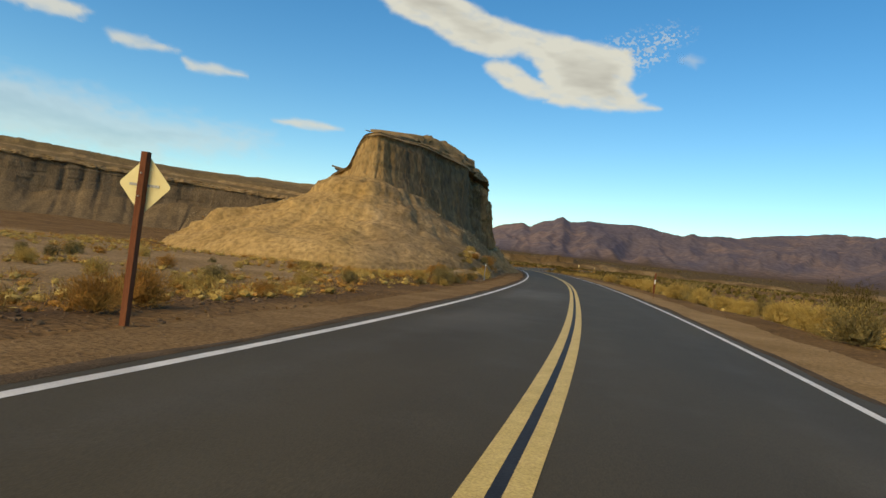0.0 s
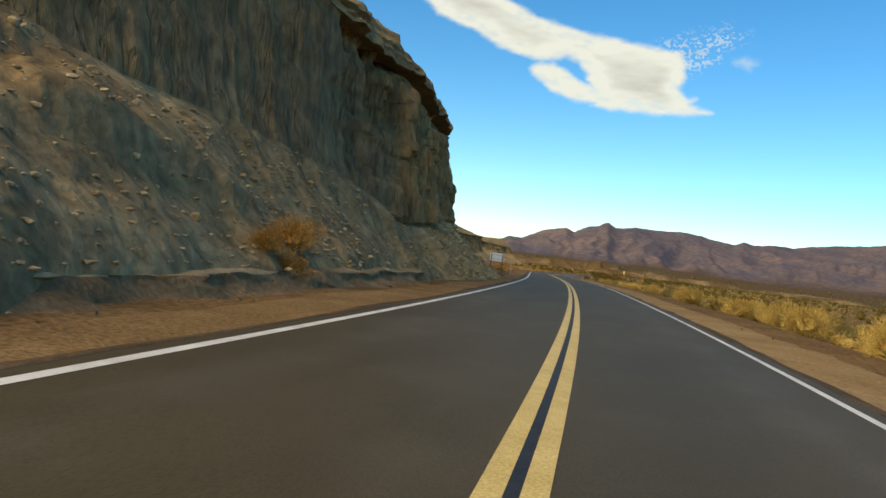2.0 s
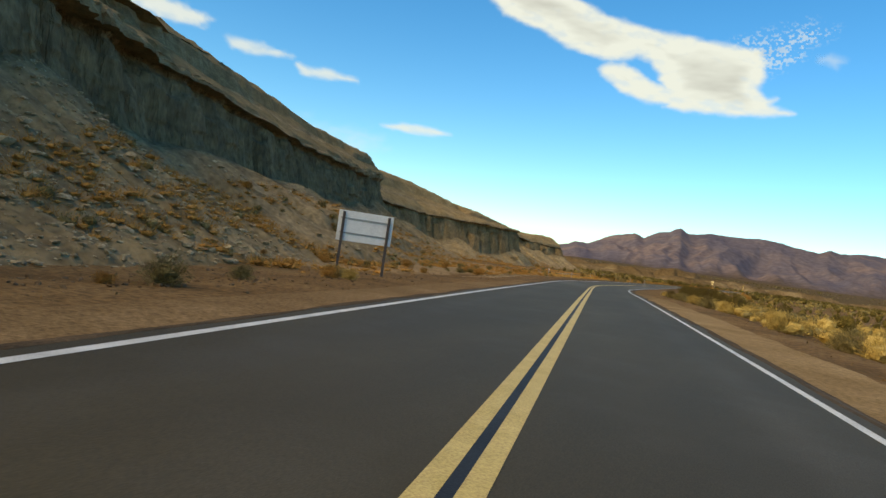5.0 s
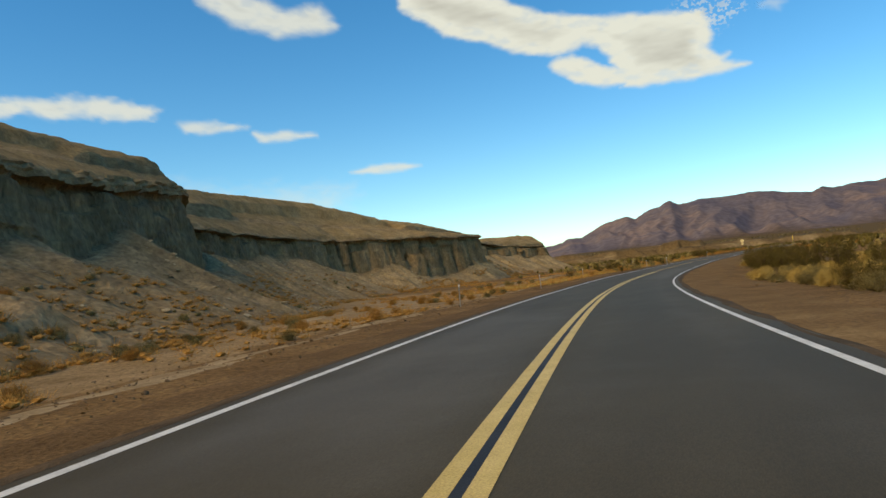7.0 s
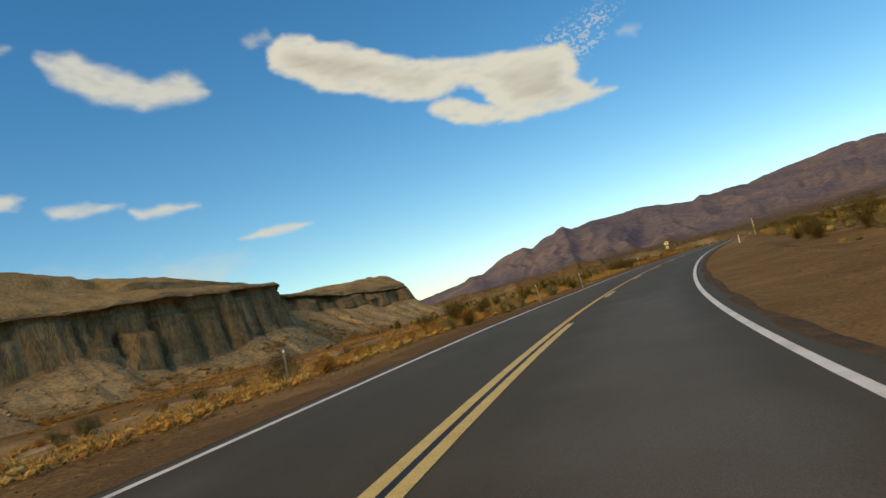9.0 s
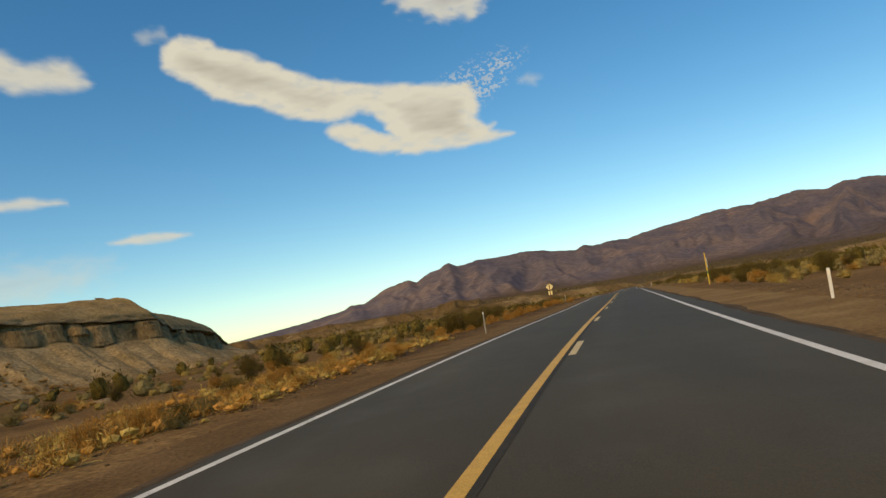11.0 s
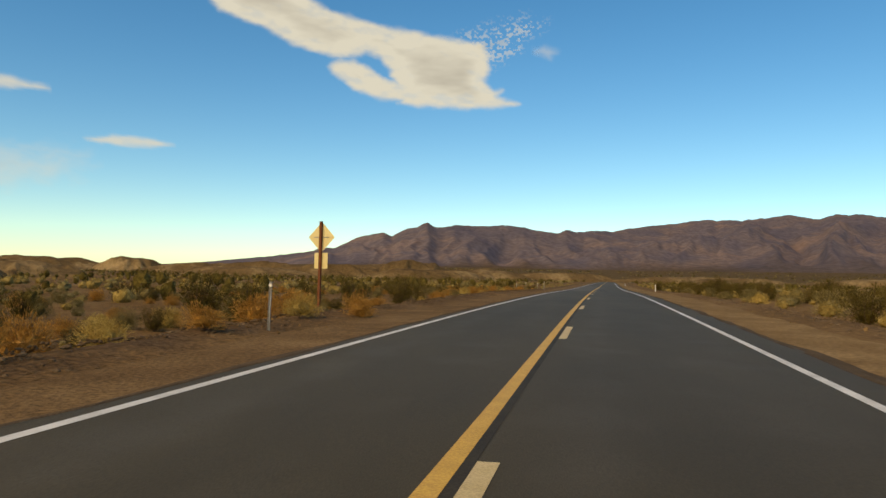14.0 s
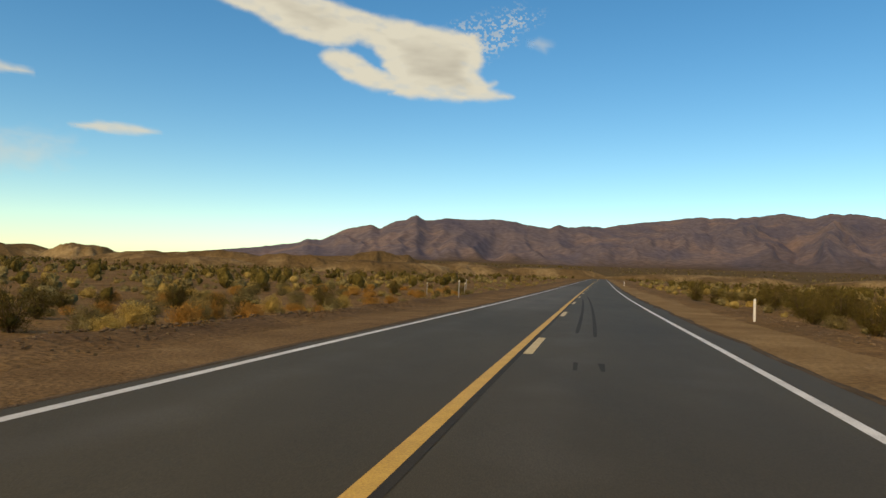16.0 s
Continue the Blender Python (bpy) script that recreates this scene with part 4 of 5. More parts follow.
# ---- clouds ----
def cloud_material():
    m = bpy.data.materials.new("cloud")
    m.use_nodes = True
    nt = m.node_tree
    nt.nodes.remove(nt.nodes["Principled BSDF"])
    cover, glow, clear, mix = (nt.nodes.new(k) for k in ("ShaderNodeAttribute", "ShaderNodeEmission", "ShaderNodeBsdfTransparent", "ShaderNodeMixShader"))
    cover.attribute_name = "cover"
    geo, tex, ramp = nt.nodes.new("ShaderNodeNewGeometry"), nt.nodes.new("ShaderNodeTexNoise"), nt.nodes.new("ShaderNodeValToRGB")
    tex.inputs["Scale"].default_value, tex.inputs["Detail"].default_value = 0.0022, 4
    squash = nt.nodes.new("ShaderNodeMapping")
    squash.inputs["Scale"].default_value = (1, 1, 2.6)
    nt.links.new(geo.outputs["Position"], squash.inputs["Vector"])
    nt.links.new(squash.outputs[0], tex.inputs["Vector"])
    # cloud shading painted by colour: bright edges, grey where the cloud is thick
    ramp.color_ramp.elements[0].position, ramp.color_ramp.elements[0].color = 0.18, (1.0, 0.985, 0.955, 1)
    ramp.color_ramp.elements[1].position, ramp.color_ramp.elements[1].color = 0.85, (0.68, 0.655, 0.63, 1)
    thick, add, less = nt.nodes.new("ShaderNodeAttribute"), nt.nodes.new("ShaderNodeMath"), nt.nodes.new("ShaderNodeMath")
    thick.attribute_name = "thick"
    add.operation, less.operation = "ADD", "SUBTRACT"
    nt.links.new(thick.outputs["Fac"], add.inputs[0])
    nt.links.new(tex.outputs["Fac"], add.inputs[1])
    nt.links.new(add.outputs[0], less.inputs[0])
    less.inputs[1].default_value = 0.42
    nt.links.new(less.outputs[0], ramp.inputs[0])
    nt.links.new(ramp.outputs[0], glow.inputs["Color"])
    # the cloud glows by itself in place of sunlight on it
    glow.inputs["Strength"].default_value = 0.6
    nt.links.new(cover.outputs["Fac"], mix.inputs[0])
    nt.links.new(clear.outputs[0], mix.inputs[1])
    nt.links.new(glow.outputs[0], mix.inputs[2])
    nt.links.new(mix.outputs[0], nt.nodes["Material Output"].inputs["Surface"])
    return m


CLOUD = cloud_material()


def cloud(outline, label, soft=0.5, most=0.95, seed=0.0, ragged=0.8, res=0.18, specks=0.0):
    """A cloud far off, from its outline in degrees (to the left of north, above the horizon)."""
    o = np.array(outline) + (0.11, 0)
    soft = soft * 1.25
    lo, hi = o.min(0) - 1.6, o.max(0) + 1.6
    a, e = np.meshgrid(np.arange(lo[0], hi[0], res), np.arange(lo[1], hi[1], res * 0.8))
    warp_a, warp_e = 0.5 * ragged * rough(a / 1.5, e / 0.8, seed, 4), 0.34 * ragged * rough(a / 1.3 + 40, e / 0.7, seed, 4)
    p, q = a + warp_a, e + warp_e
    far, inside = np.full(a.shape, 1e9), np.zeros(a.shape, bool)
    for (x0, y0), (x1, y1) in zip(o, np.roll(o, -1, 0)):
        dx, dy = x1 - x0, y1 - y0
        t = np.clip(((p - x0) * dx + (q - y0) * dy) / (dx * dx + dy * dy + 1e-9), 0, 1)
        far = np.minimum(far, np.hypot(p - x0 - t * dx, q - y0 - t * dy))
        inside ^= ((y0 > q) != (y1 > q)) & (p < dx * (q - y0) / (dy + 1e-12) + x0)
    depth = np.where(inside, far, -far)
    cover = most * smooth(-0.75 * soft, 0.6 * soft, depth + 0.30 * ragged * rough(a * 1.3, e * 2.6, seed + 7, 4))
    cover = cover * (0.82 + 0.18 * smooth(-0.5, 0.35, rough(a / 1.1, e / 0.45, seed + 3, 4) + 0.5 * depth))
    if specks:  # a field of small separate puffs
        puff = grain(a * specks, e * specks * 1.35, seed + 20) + 0.5 * grain(a * specks * 2.1, e * specks * 2.6, seed + 22)
        cover = cover * smooth(0.0, 0.55, puff + 0.28 * depth)
    R = 4620.0
    ra, re = np.radians(a), np.radians(e)
    bulge = 1 - 0.012 * smooth(0, 2.5, depth)
    pts = np.stack([-30 - R * bulge * np.sin(ra) * np.cos(re), 276 + R * bulge * np.cos(ra) * np.cos(re), 2 + R * bulge * np.sin(re)], -1)
    ob = sheet("cloud", pts, CLOUD)
    ob.data.attributes.new("cover", "FLOAT", "POINT").data.foreach_set("value", cover.ravel().astype(np.float32))
    # how far the painted grey shading goes, from edge to middle
    thick = 0.62 * smooth(0.1, 1.9, depth) + 0.22 * rough(a / 2.2 + e / 5, e / 0.5, seed + 14, 3) - 0.1
    ob.data.attributes.new("thick", "FLOAT", "POINT").data.foreach_set("value", thick.ravel().astype(np.float32))
    ob.visible_shadow = False
    return tagged(ob, label, "cloud", "clouds", "structure")


cloud([(24.7, 23.2), (23.3, 23.9), (21.1, 23.6), (20.6, 23.0), (18.7, 22.5), (17.0, 21.7), (15.0, 20.9), (13.2, 20.2), (11.1, 19.7), (9.5, 19.4), (6.0, 18.8), (4.2, 18.6), (2.6, 18.4), (1.3, 18.2), (0.6, 17.2), (0.6, 16.3), (1.0, 15.7), (0.2, 14.8), (-0.5, 14.9), (0.2, 14.5), (-1.7, 13.8), (-0.2, 13.7), (1.6, 13.5), (3.4, 13.6), (6.2, 13.6), (7.7, 13.7), (7.3, 13.9), (9.0, 14.0), (11.0, 14.6), (12.2, 15.4), (12.9, 16.1), (12.5, 16.6), (11.4, 16.7), (10.5, 16.4), (8.9, 15.4), (7.7, 15.3), (8.3, 15.7), (8.3, 16.2), (9.1, 17.0), (10.3, 17.3), (11.1, 17.1), (12.9, 16.9), (16.0, 17.7), (18.5, 18.7), (21.5, 19.4), (22.1, 20.1), (23.5, 20.9), (24.8, 21.7)],
      "long white and grey cloud band with ragged edges", 0.36, 0.97, 1.0, 0.42, 0.11)
cloud([(3.0, 18.7), (-0.2, 19.6), (-2.0, 20.0), (-3.7, 19.6), (-2.1, 18.8), (-1.5, 17.5), (0.0, 16.7), (1.4, 16.6)], "speckled field of tiny cloud puffs at a cloud's end", 0.9, 0.46, 4.0, 0.8, 0.042, 5.5)
cloud([(26.7, 24.0), (24.6, 24.3), (24.3, 23.8), (26.1, 23.5)], "small faint wisp of cloud", 0.4, 0.4, 33.0, 0.7)
cloud([(41.6, 24.1), (39.5, 24.2), (37.6, 23.3), (34.0, 21.9), (31.3, 22.2), (30.2, 20.8), (31.7, 20.4), (34.9, 20.2), (38.5, 21.2), (40.8, 22.8)], "smaller white cloud with soft edges", 0.6, 0.85, 9.0, 0.6)
cloud([(52, 24.6), (46.2, 24.5), (43.2, 24.9), (45.9, 24.1), (52, 23.2)], "thin white streak of cloud", 0.4, 0.7, 36.0, 0.5)
cloud([(30.0, 9.5), (28.3, 9.85), (26.1, 9.82), (24.2, 9.6), (25.8, 9.3), (28, 9.22)], "thin white streak of cloud", 0.25, 0.8, 12.0, 0.35)
cloud([(37.3, 12.9), (35.1, 12.95), (32.4, 12.6), (34.9, 12.3), (37.0, 12.3)], "thin white streak of cloud", 0.3, 0.85, 15.0, 0.4)
cloud([(43.0, 13.85), (40.8, 13.85), (38.0, 13.5), (40.4, 13.1), (42.4, 13.1)], "thin white streak of cloud", 0.35, 0.75, 18.0, 0.5)
cloud([(6.3, 25.0), (5.2, 25.6), (3.3, 26.2), (-2.2, 25.6), (-1.1, 23.8), (0.1, 23.1), (2.5, 23.2), (3.7, 23.9)], "patchy white cloud high up", 0.7, 0.8, 21.0, 1.5)
cloud([(56.6, 14.8), (54, 15.35), (51.2, 15.4), (49, 15.7), (47.1, 15.45), (44.2, 14.9), (45.1, 14.2), (47.1, 14.2), (49.7, 14.45), (51.5, 14.05), (53.3, 14.5), (56.6, 13.9)], "lumpy row of small white clouds", 0.45, 0.85, 24.0, 0.8)
cloud([(52, 9.0), (46.5, 9.0), (43.7, 8.85), (40, 8.2), (36.2, 8.1), (30.4, 7.9), (32, 6.9), (36, 5.8), (39, 5.1), (43.3, 4.9), (47, 5.2), (53, 5.5)], "broad thin veil of pale cloud low over the cliffs", 1.6, 0.42, 27.0, 1.8, 0.2)
cloud([(-3.1, 17.7), (-3.8, 17.9), (-4.8, 17.5), (-4.1, 17.2)], "small faint wisp of cloud", 0.4, 0.4, 30.0, 0.6)

# ---- signs and posts ----
WOOD = material("weathered_brown_post", [(0.10, 0.035, 0.015), (0.17, 0.06, 0.025), (0.22, 0.085, 0.035)], 3, 0.8, 0.4, 60, (1, 1, 0.12), position=False)
# bare metal sign backs, with the yellow light on them put into the colour
BACKING = material("yellow_lit_aluminium", [(0.66, 0.56, 0.27), (0.76, 0.66, 0.34)], 1, 0.45, 0.05, 8, spot=-0.35, metal=0.2, position=False)
SIGN_YELLOW = material("sign_yellow", [(0.75, 0.45, 0.03), (0.82, 0.52, 0.05)], 2, 0.5, 0.05, 30, position=False)
SIGN_WHITE = material("sign_white", [(0.62, 0.62, 0.60), (0.74, 0.74, 0.71)], 2, 0.55, 0.05, 30, position=False)
STEEL = material("galvanised_steel", [(0.28, 0.27, 0.25), (0.38, 0.37, 0.34)], 6, 0.5, 0.2, 50, metal=0.6, position=False)
DARK_STEEL = material("dark_steel", [(0.06, 0.05, 0.045), (0.10, 0.08, 0.07)], 6, 0.6, 0.2, 50, position=False)
POST_WHITE = material("white_plastic_post", [(0.60, 0.59, 0.55), (0.75, 0.74, 0.70)], 4, 0.5, 0.1, 40, position=False)
POST_YELLOW = material("yellow_plastic_post", [(0.62, 0.42, 0.05), (0.72, 0.50, 0.07)], 4, 0.5, 0.1, 40, position=False)
REFLECTOR = material("reflector", [(0.75, 0.70, 0.60), (0.85, 0.80, 0.70)], 10, 0.25, 0.0, 60, position=False)
GREEN_BAND = material("green_sticker", [(0.02, 0.16, 0.08), (0.03, 0.22, 0.11)], 6, 0.5, 0.0, 40, position=False)


def box(wide, deep, high, at=(0, 0, 0), bevel=0.004):
    bm = bmesh.new()
    bmesh.ops.create_cube(bm, size=1, matrix=Matrix.Translation((at[0], at[1], at[2] + high / 2)) @ Matrix.Diagonal((wide, deep, high, 1)))
    if bevel:
        bmesh.ops.bevel(bm, geom=bm.edges[:], offset=min(bevel, wide * 0.3, deep * 0.3), segments=2, affect="EDGES")
    return bm


def plate(points, thick, back=0.0):
    """A flat plate from its outline in x and z, standing with its face to +y."""
    bm = bmesh.new()
    vs = [bm.verts.new((x, back, z)) for x, z in points]
    face = bm.faces.new(vs)
    out = bmesh.ops.extrude_face_region(bm, geom=[face])
    bmesh.ops.translate(bm, vec=(0, thick, 0), verts=[v for v in out["geom"] if isinstance(v, bmesh.types.BMVert)])
    bmesh.ops.recalc_face_normals(bm, faces=bm.faces)
    return bm


def rounded(cx, cz, half_w, half_h, r, diamond=False, n=5):
    pts = []
    for k, (sx, sz) in enumerate(((1, 1), (-1, 1), (-1, -1), (1, -1))):
        for m in range(n + 1):
            a = math.pi / 2 * (k + m / n)
            pts.append((sx * (half_w - r) + r * math.cos(a), sz * (half_h - r) + r * math.sin(a)))
    if diamond:
        c = math.sqrt(0.5)
        pts = [((x - z) * c, (x + z) * c) for x, z in pts]
    return [(cx + x, cz + z) for x, z in pts]


def cylinder(r, high, at=(0, 0, 0), sides=10, axis="Z"):
    bm = bmesh.new()
    m = Matrix.Translation(at) @ (Matrix.Rotation(radians(90), 4, "X") if axis == "Y" else Matrix.Rotation(radians(90), 4, "Y") if axis == "X" else Matrix())
    bmesh.ops.create_cone(bm, cap_ends=True, segments=sides, radius1=r, radius2=r, depth=high, matrix=m)
    return bm


def stand(name, s, d, sink=0.0, turn=0.0, lean=(0, 0)):
    """An empty on the ground beside the road, turned to face along it."""
    p = road_point(s, d)
    z = float(ground_height(np.array([p[0]]), np.array([p[1]]))[0])
    if abs(d) < 7.5:
        z = max(z, float(p[2]) - 0.12)
    ob = new(name)
    ob.matrix_basis = pose(p[0], p[1], z - sink, lean[0], lean[1], math.degrees(np.interp(s, STEP, ROAD_TURN)) + turn)
    return ob


def warning_sign(s, d, high, side, second, label, turn=0.0, lean=(0, 0)):
    top = stand("road_sign", s, d, 0.1, turn, lean)
    part("post", box(0.10, 0.10, high + 0.1), WOOD, top, "brown weathered square wooden post")
    c = high - side * 0.60
    panel = part("diamond_panel", plate(rounded(0, c, side / 2, side / 2, 0.05, True), 0.004, 0.052), BACKING, top, "aluminium back of a diamond sign, tinted yellow as if lit")
    part("face", plate(rounded(0, c, side / 2 - 0.01, side / 2 - 0.01, 0.045, True), 0.003, 0.057), SIGN_YELLOW, panel, "yellow reflective front")
    part("brace", box(side * 0.8, 0.012, 0.035, (0, 0.044, c - 0.02), 0.002), STEEL, panel)
    for dz in (0.16, -0.16):
        part("bolt", cylinder(0.012, 0.03, (0, -0.055, c + dz), 8, "Y"), STEEL, panel)
    if second:
        low = part("lower_panel", plate(rounded(0, c - side * 0.71 - 0.30, 0.30, 0.30, 0.03), 0.004, 0.052), BACKING, top, "aluminium back of a square plate, tinted yellow as if lit")
        part("face", plate(rounded(0, c - side * 0.71 - 0.30, 0.29, 0.29, 0.025), 0.003, 0.057), SIGN_YELLOW, low, "yellow reflective front")
        part("bolt", cylinder(0.012, 0.03, (0, -0.055, c - side * 0.71 - 0.30), 8, "Y"), STEEL, low)
    return tagged(top, label, "road sign", "diamond warning signs")


warning_sign(8.8, -5.94, 2.45, 0.60, False, "back of a diamond warning sign on a brown wooden post", -1, (1, 1.5))
warning_sign(429.0, -9.55, 3.58, 0.84, True, "back of a diamond sign and square plate on brown post", -12)


def delineator(s, d, label, lean=(0, 0), steel=True, high=1.15):
    top = stand("roadside_marker", s, d, 0.15, 0, lean)
    if steel:
        bm = box(0.055, 0.006, high + 0.15, (0, 0.018, 0), 0.001)
        for sx in (-1, 1):
            bmesh.ops.create_cube(bm, size=1, matrix=Matrix.Translation((sx * 0.027, 0, (high + 0.15) / 2)) @ Matrix.Diagonal((0.006, 0.036, high + 0.15, 1)))
        part("channel_post", bm, STEEL, top, "grey galvanised channel post")
        part("reflector", cylinder(0.042, 0.012, (0, -0.012, high + 0.06), 14, "Y"), REFLECTOR, top, "round pale reflector")
    else:
        part("blade", box(0.08, 0.025, high + 0.15, (0, 0, 0), 0.008), POST_WHITE, top, "white plastic blade post")
        part("reflector", box(0.06, 0.004, 0.12, (0, -0.016, high - 0.03), 0.001), REFLECTOR, top, "pale reflective patch")
    return tagged(top, label, "marker post", "roadside markers")


for s, d, lean in ((49.9, -6.1, (0, 1)), (128.8, -5.5, (0, -6)), (232.9, -7.1, (2, 2)), (255.5, -6.6, (0, -2)), (284.5, -8.6, (0, 3)), (308.7, -5.7, (1, -2)), (319.0, -4.9, (0, -3)), (357.5, -5.8, (0, 1)), (419.0, -6.7, (0, 1)), (506.0, -7.2, (0, 0)), (520.5, -9.5, (0, 2)), (521.5, -13.0, (0, 1)), (548.5, -14.5, (0, 0))):
    delineator(s, d, "thin grey steel roadside marker with a pale reflector", lean)
for s, d, lean in ((341, 6.4, (0, 2)), (488.0, 6.8, (0, 0)), (600, 6.0, (0, 0))):
    delineator(s, d, "white plastic roadside marker blade in the gravel", lean, False, 0.8)
thin = stand("reflector_post", 50.8, 5.5, 0.15, 0, (0, 1))
part("post", box(0.03, 0.03, 1.2, (0, 0, 0), 0.003), WOOD, thin, "thin rusty steel stake")
part("reflector_plate", box(0.09, 0.006, 0.28, (0, -0.02, 1.18), 0.002), POST_WHITE, thin, "white reflector plate")
tagged(thin, "thin rusty stake with a white reflector plate", "marker post", "roadside markers")
brown = stand("wooden_post", 67.8, 7.9, 0.2, 10, (0, 1))
part("post", box(0.14, 0.14, 2.0, (0, 0, 0), 0.012), WOOD, brown)
tagged(brown, "short rusty brown square post among yellow brush", "post")

tall = stand("pipeline_marker", 384.3, 8.1, 0.2, 4, (0, 0.6))
part("pole", cylinder(0.045, 2.8, (0, 0, 1.4), 14), POST_YELLOW, tall, "tall yellow plastic tube")
part("band", cylinder(0.048, 0.22, (0, 0, 1.2), 14), GREEN_BAND, tall, "dark green band")
part("cap", cylinder(0.05, 0.05, (0, 0, 2.81), 14), POST_YELLOW, tall)
part("flag_plate", box(0.012, 0.26, 0.8, (0.10, 0.12, 1.6), 0.002), SIGN_WHITE, tall, "narrow grey plate seen edge-on")
part("bracket", box(0.12, 0.03, 0.03, (0.05, 0.02, 2.0), 0.003), STEEL, tall)
tagged(tall, "tall yellow marker pole with a green band beside brush", "marker pole")

board = new("information_board")
bx, by = -28.6, 160.8
board.matrix_basis = pose(bx, by, float(ground_height(np.array([bx]), np.array([by]))[0]) - 0.2, 0, 0, 40)
for px in (-0.95, 0.95):
    part("post", box(0.10, 0.10, 2.75, (px, -0.07, 0), 0.006), DARK_STEEL, board, "dark square post")
panel = part("panel", box(2.3, 0.04, 1.25, (0, 0, 1.55), 0.006), SIGN_WHITE, board, "plain off-white back of a board")
for hz in (1.85, 2.45):
    part("rail", box(2.1, 0.03, 0.06, (0, -0.035, hz), 0.004), STEEL, panel)
tagged(board, "back of a white rectangular board on two dark posts", "sign board")

# ---- plants ----
CREOSOTE = material("creosote_leaf", [(0.045, 0.034, 0.009), (0.085, 0.065, 0.017), (0.14, 0.108, 0.032)], 2.5, 0.9, 0.8, 16, spot=0.4, island=0.3, position=False)
TWIG = material("dry_twig", [(0.07, 0.045, 0.028), (0.13, 0.09, 0.055)], 4, 0.9, 0.2, 30, position=False)
STRAW = material("yellow_brush", [(0.27, 0.180, 0.050), (0.41, 0.290, 0.085), (0.53, 0.405, 0.145)], 2.5, 0.9, 0.8, 18, spot=0.4, island=0.3, position=False)
RUST = material("rusty_brush", [(0.22, 0.110, 0.026), (0.35, 0.185, 0.047), (0.45, 0.260, 0.085)], 2.5, 0.9, 0.8, 18, spot=0.4, island=0.3, position=False)
OLIVE = material("olive_brush", [(0.15, 0.105, 0.032), (0.24, 0.172, 0.054), (0.33, 0.250, 0.092)], 2.5, 0.9, 0.8, 18, spot=0.4, island=0.3, position=False)
SAGE = material("grey_green_brush", [(0.10, 0.078, 0.030), (0.185, 0.148, 0.06), (0.28, 0.23, 0.11)], 2.5, 0.9, 0.8, 18, spot=0.4, island=0.3, position=False)
dice = np.random.RandomState(11)


def tufts(centres, ways, size, wide, rng):
    """Small bent leaf clumps: two triangles each, at the centres, pointing along the ways."""
    n = len(centres)
    side = np.cross(ways, rng.normal(size=(n, 3)))
    side /= np.linalg.norm(side, axis=1, keepdims=True) + 1e-9
    size, wide = size * rng.uniform(0.6, 1.4, (n, 1)), wide * rng.uniform(0.6, 1.4, (n, 1))
    bend = np.cross(side, ways) * size * 0.25
    a, b, c = centres - side * wide / 2, centres + side * wide / 2, centres + ways * size + bend
    d = centres - ways * size * 0.5
    return np.stack([d, b, c, a], 1)


def quad_mesh(name, quads, mat):
    n = len(quads)
    mesh = bpy.data.meshes.new(name)
    mesh.from_pydata(quads.reshape(-1, 3).tolist(), [], np.arange(4 * n).reshape(n, 4).tolist())
    mesh.materials.append(mat)
    return mesh


def unit(v):
    return v / (np.linalg.norm(v, axis=-1, keepdims=True) + 1e-9)


def ball(subdivisions):
    bm = bmesh.new()
    bmesh.ops.create_icosphere(bm, subdivisions=subdivisions, radius=1.0)
    verts, faces = np.array([v.co for v in bm.verts]), np.array([[v.index for v in f.verts] for f in bm.faces])
    bm.free()
    return verts, faces


BALLS = {n: ball(n) for n in (1, 2, 3)}


def crown(rng, wide, high, detail, count, size, thin, lobed=0.25, core=0.74):
    """A bush's crown: an uneven, lobed mound of dense twigs, with loose leaf tufts all over it. Gives places and faces."""
    v, faces = BALLS[detail]
    o = rng.uniform(0, 50, 3)

    def swell(p):
        q = p + o
        return 1 + lobed * grain(q[:, 0] * 1.5, q[:, 1] * 1.5, q[:, 2] * 1.5) + 0.6 * lobed * grain(q[:, 0] * 3.6, q[:, 1] * 3.6, q[:, 2] * 3.6) + 0.3 * lobed * grain(q[:, 0] * 8, q[:, 1] * 8, q[:, 2] * 8)

    def place(p, f=1.0):
        out = p * swell(p)[:, None] * f * [wide / 2, wide / 2, high * 0.62]
        out[:, 2] = np.maximum(out[:, 2] + high * 0.36, -0.04 + 0.03 * p[:, 2])
        return out

    way = unit(rng.normal(size=(count, 3)) + [0, 0, 0.25])
    way[:, 2] = np.where(way[:, 2] < -0.45, -way[:, 2], way[:, 2])
    leaves = tufts(place(way) * rng.uniform(core - 0.04, 1.04, (count, 1)), unit(way * [1, 1, 0.8] + [0, 0, 0.5] + rng.normal(size=(count, 3)) * 0.4), size, thin, rng)
    body = place(v, core)
    n = len(body)
    return np.concatenate([body, leaves.reshape(-1, 3)]), faces.tolist() + (n + np.arange(4 * count).reshape(count, 4)).tolist()


def solid_mesh(name, places, faces, mat):
    mesh = bpy.data.meshes.new(name)
    mesh.from_pydata(places.tolist(), [], faces)
    mesh.materials.append(mat)
    return mesh


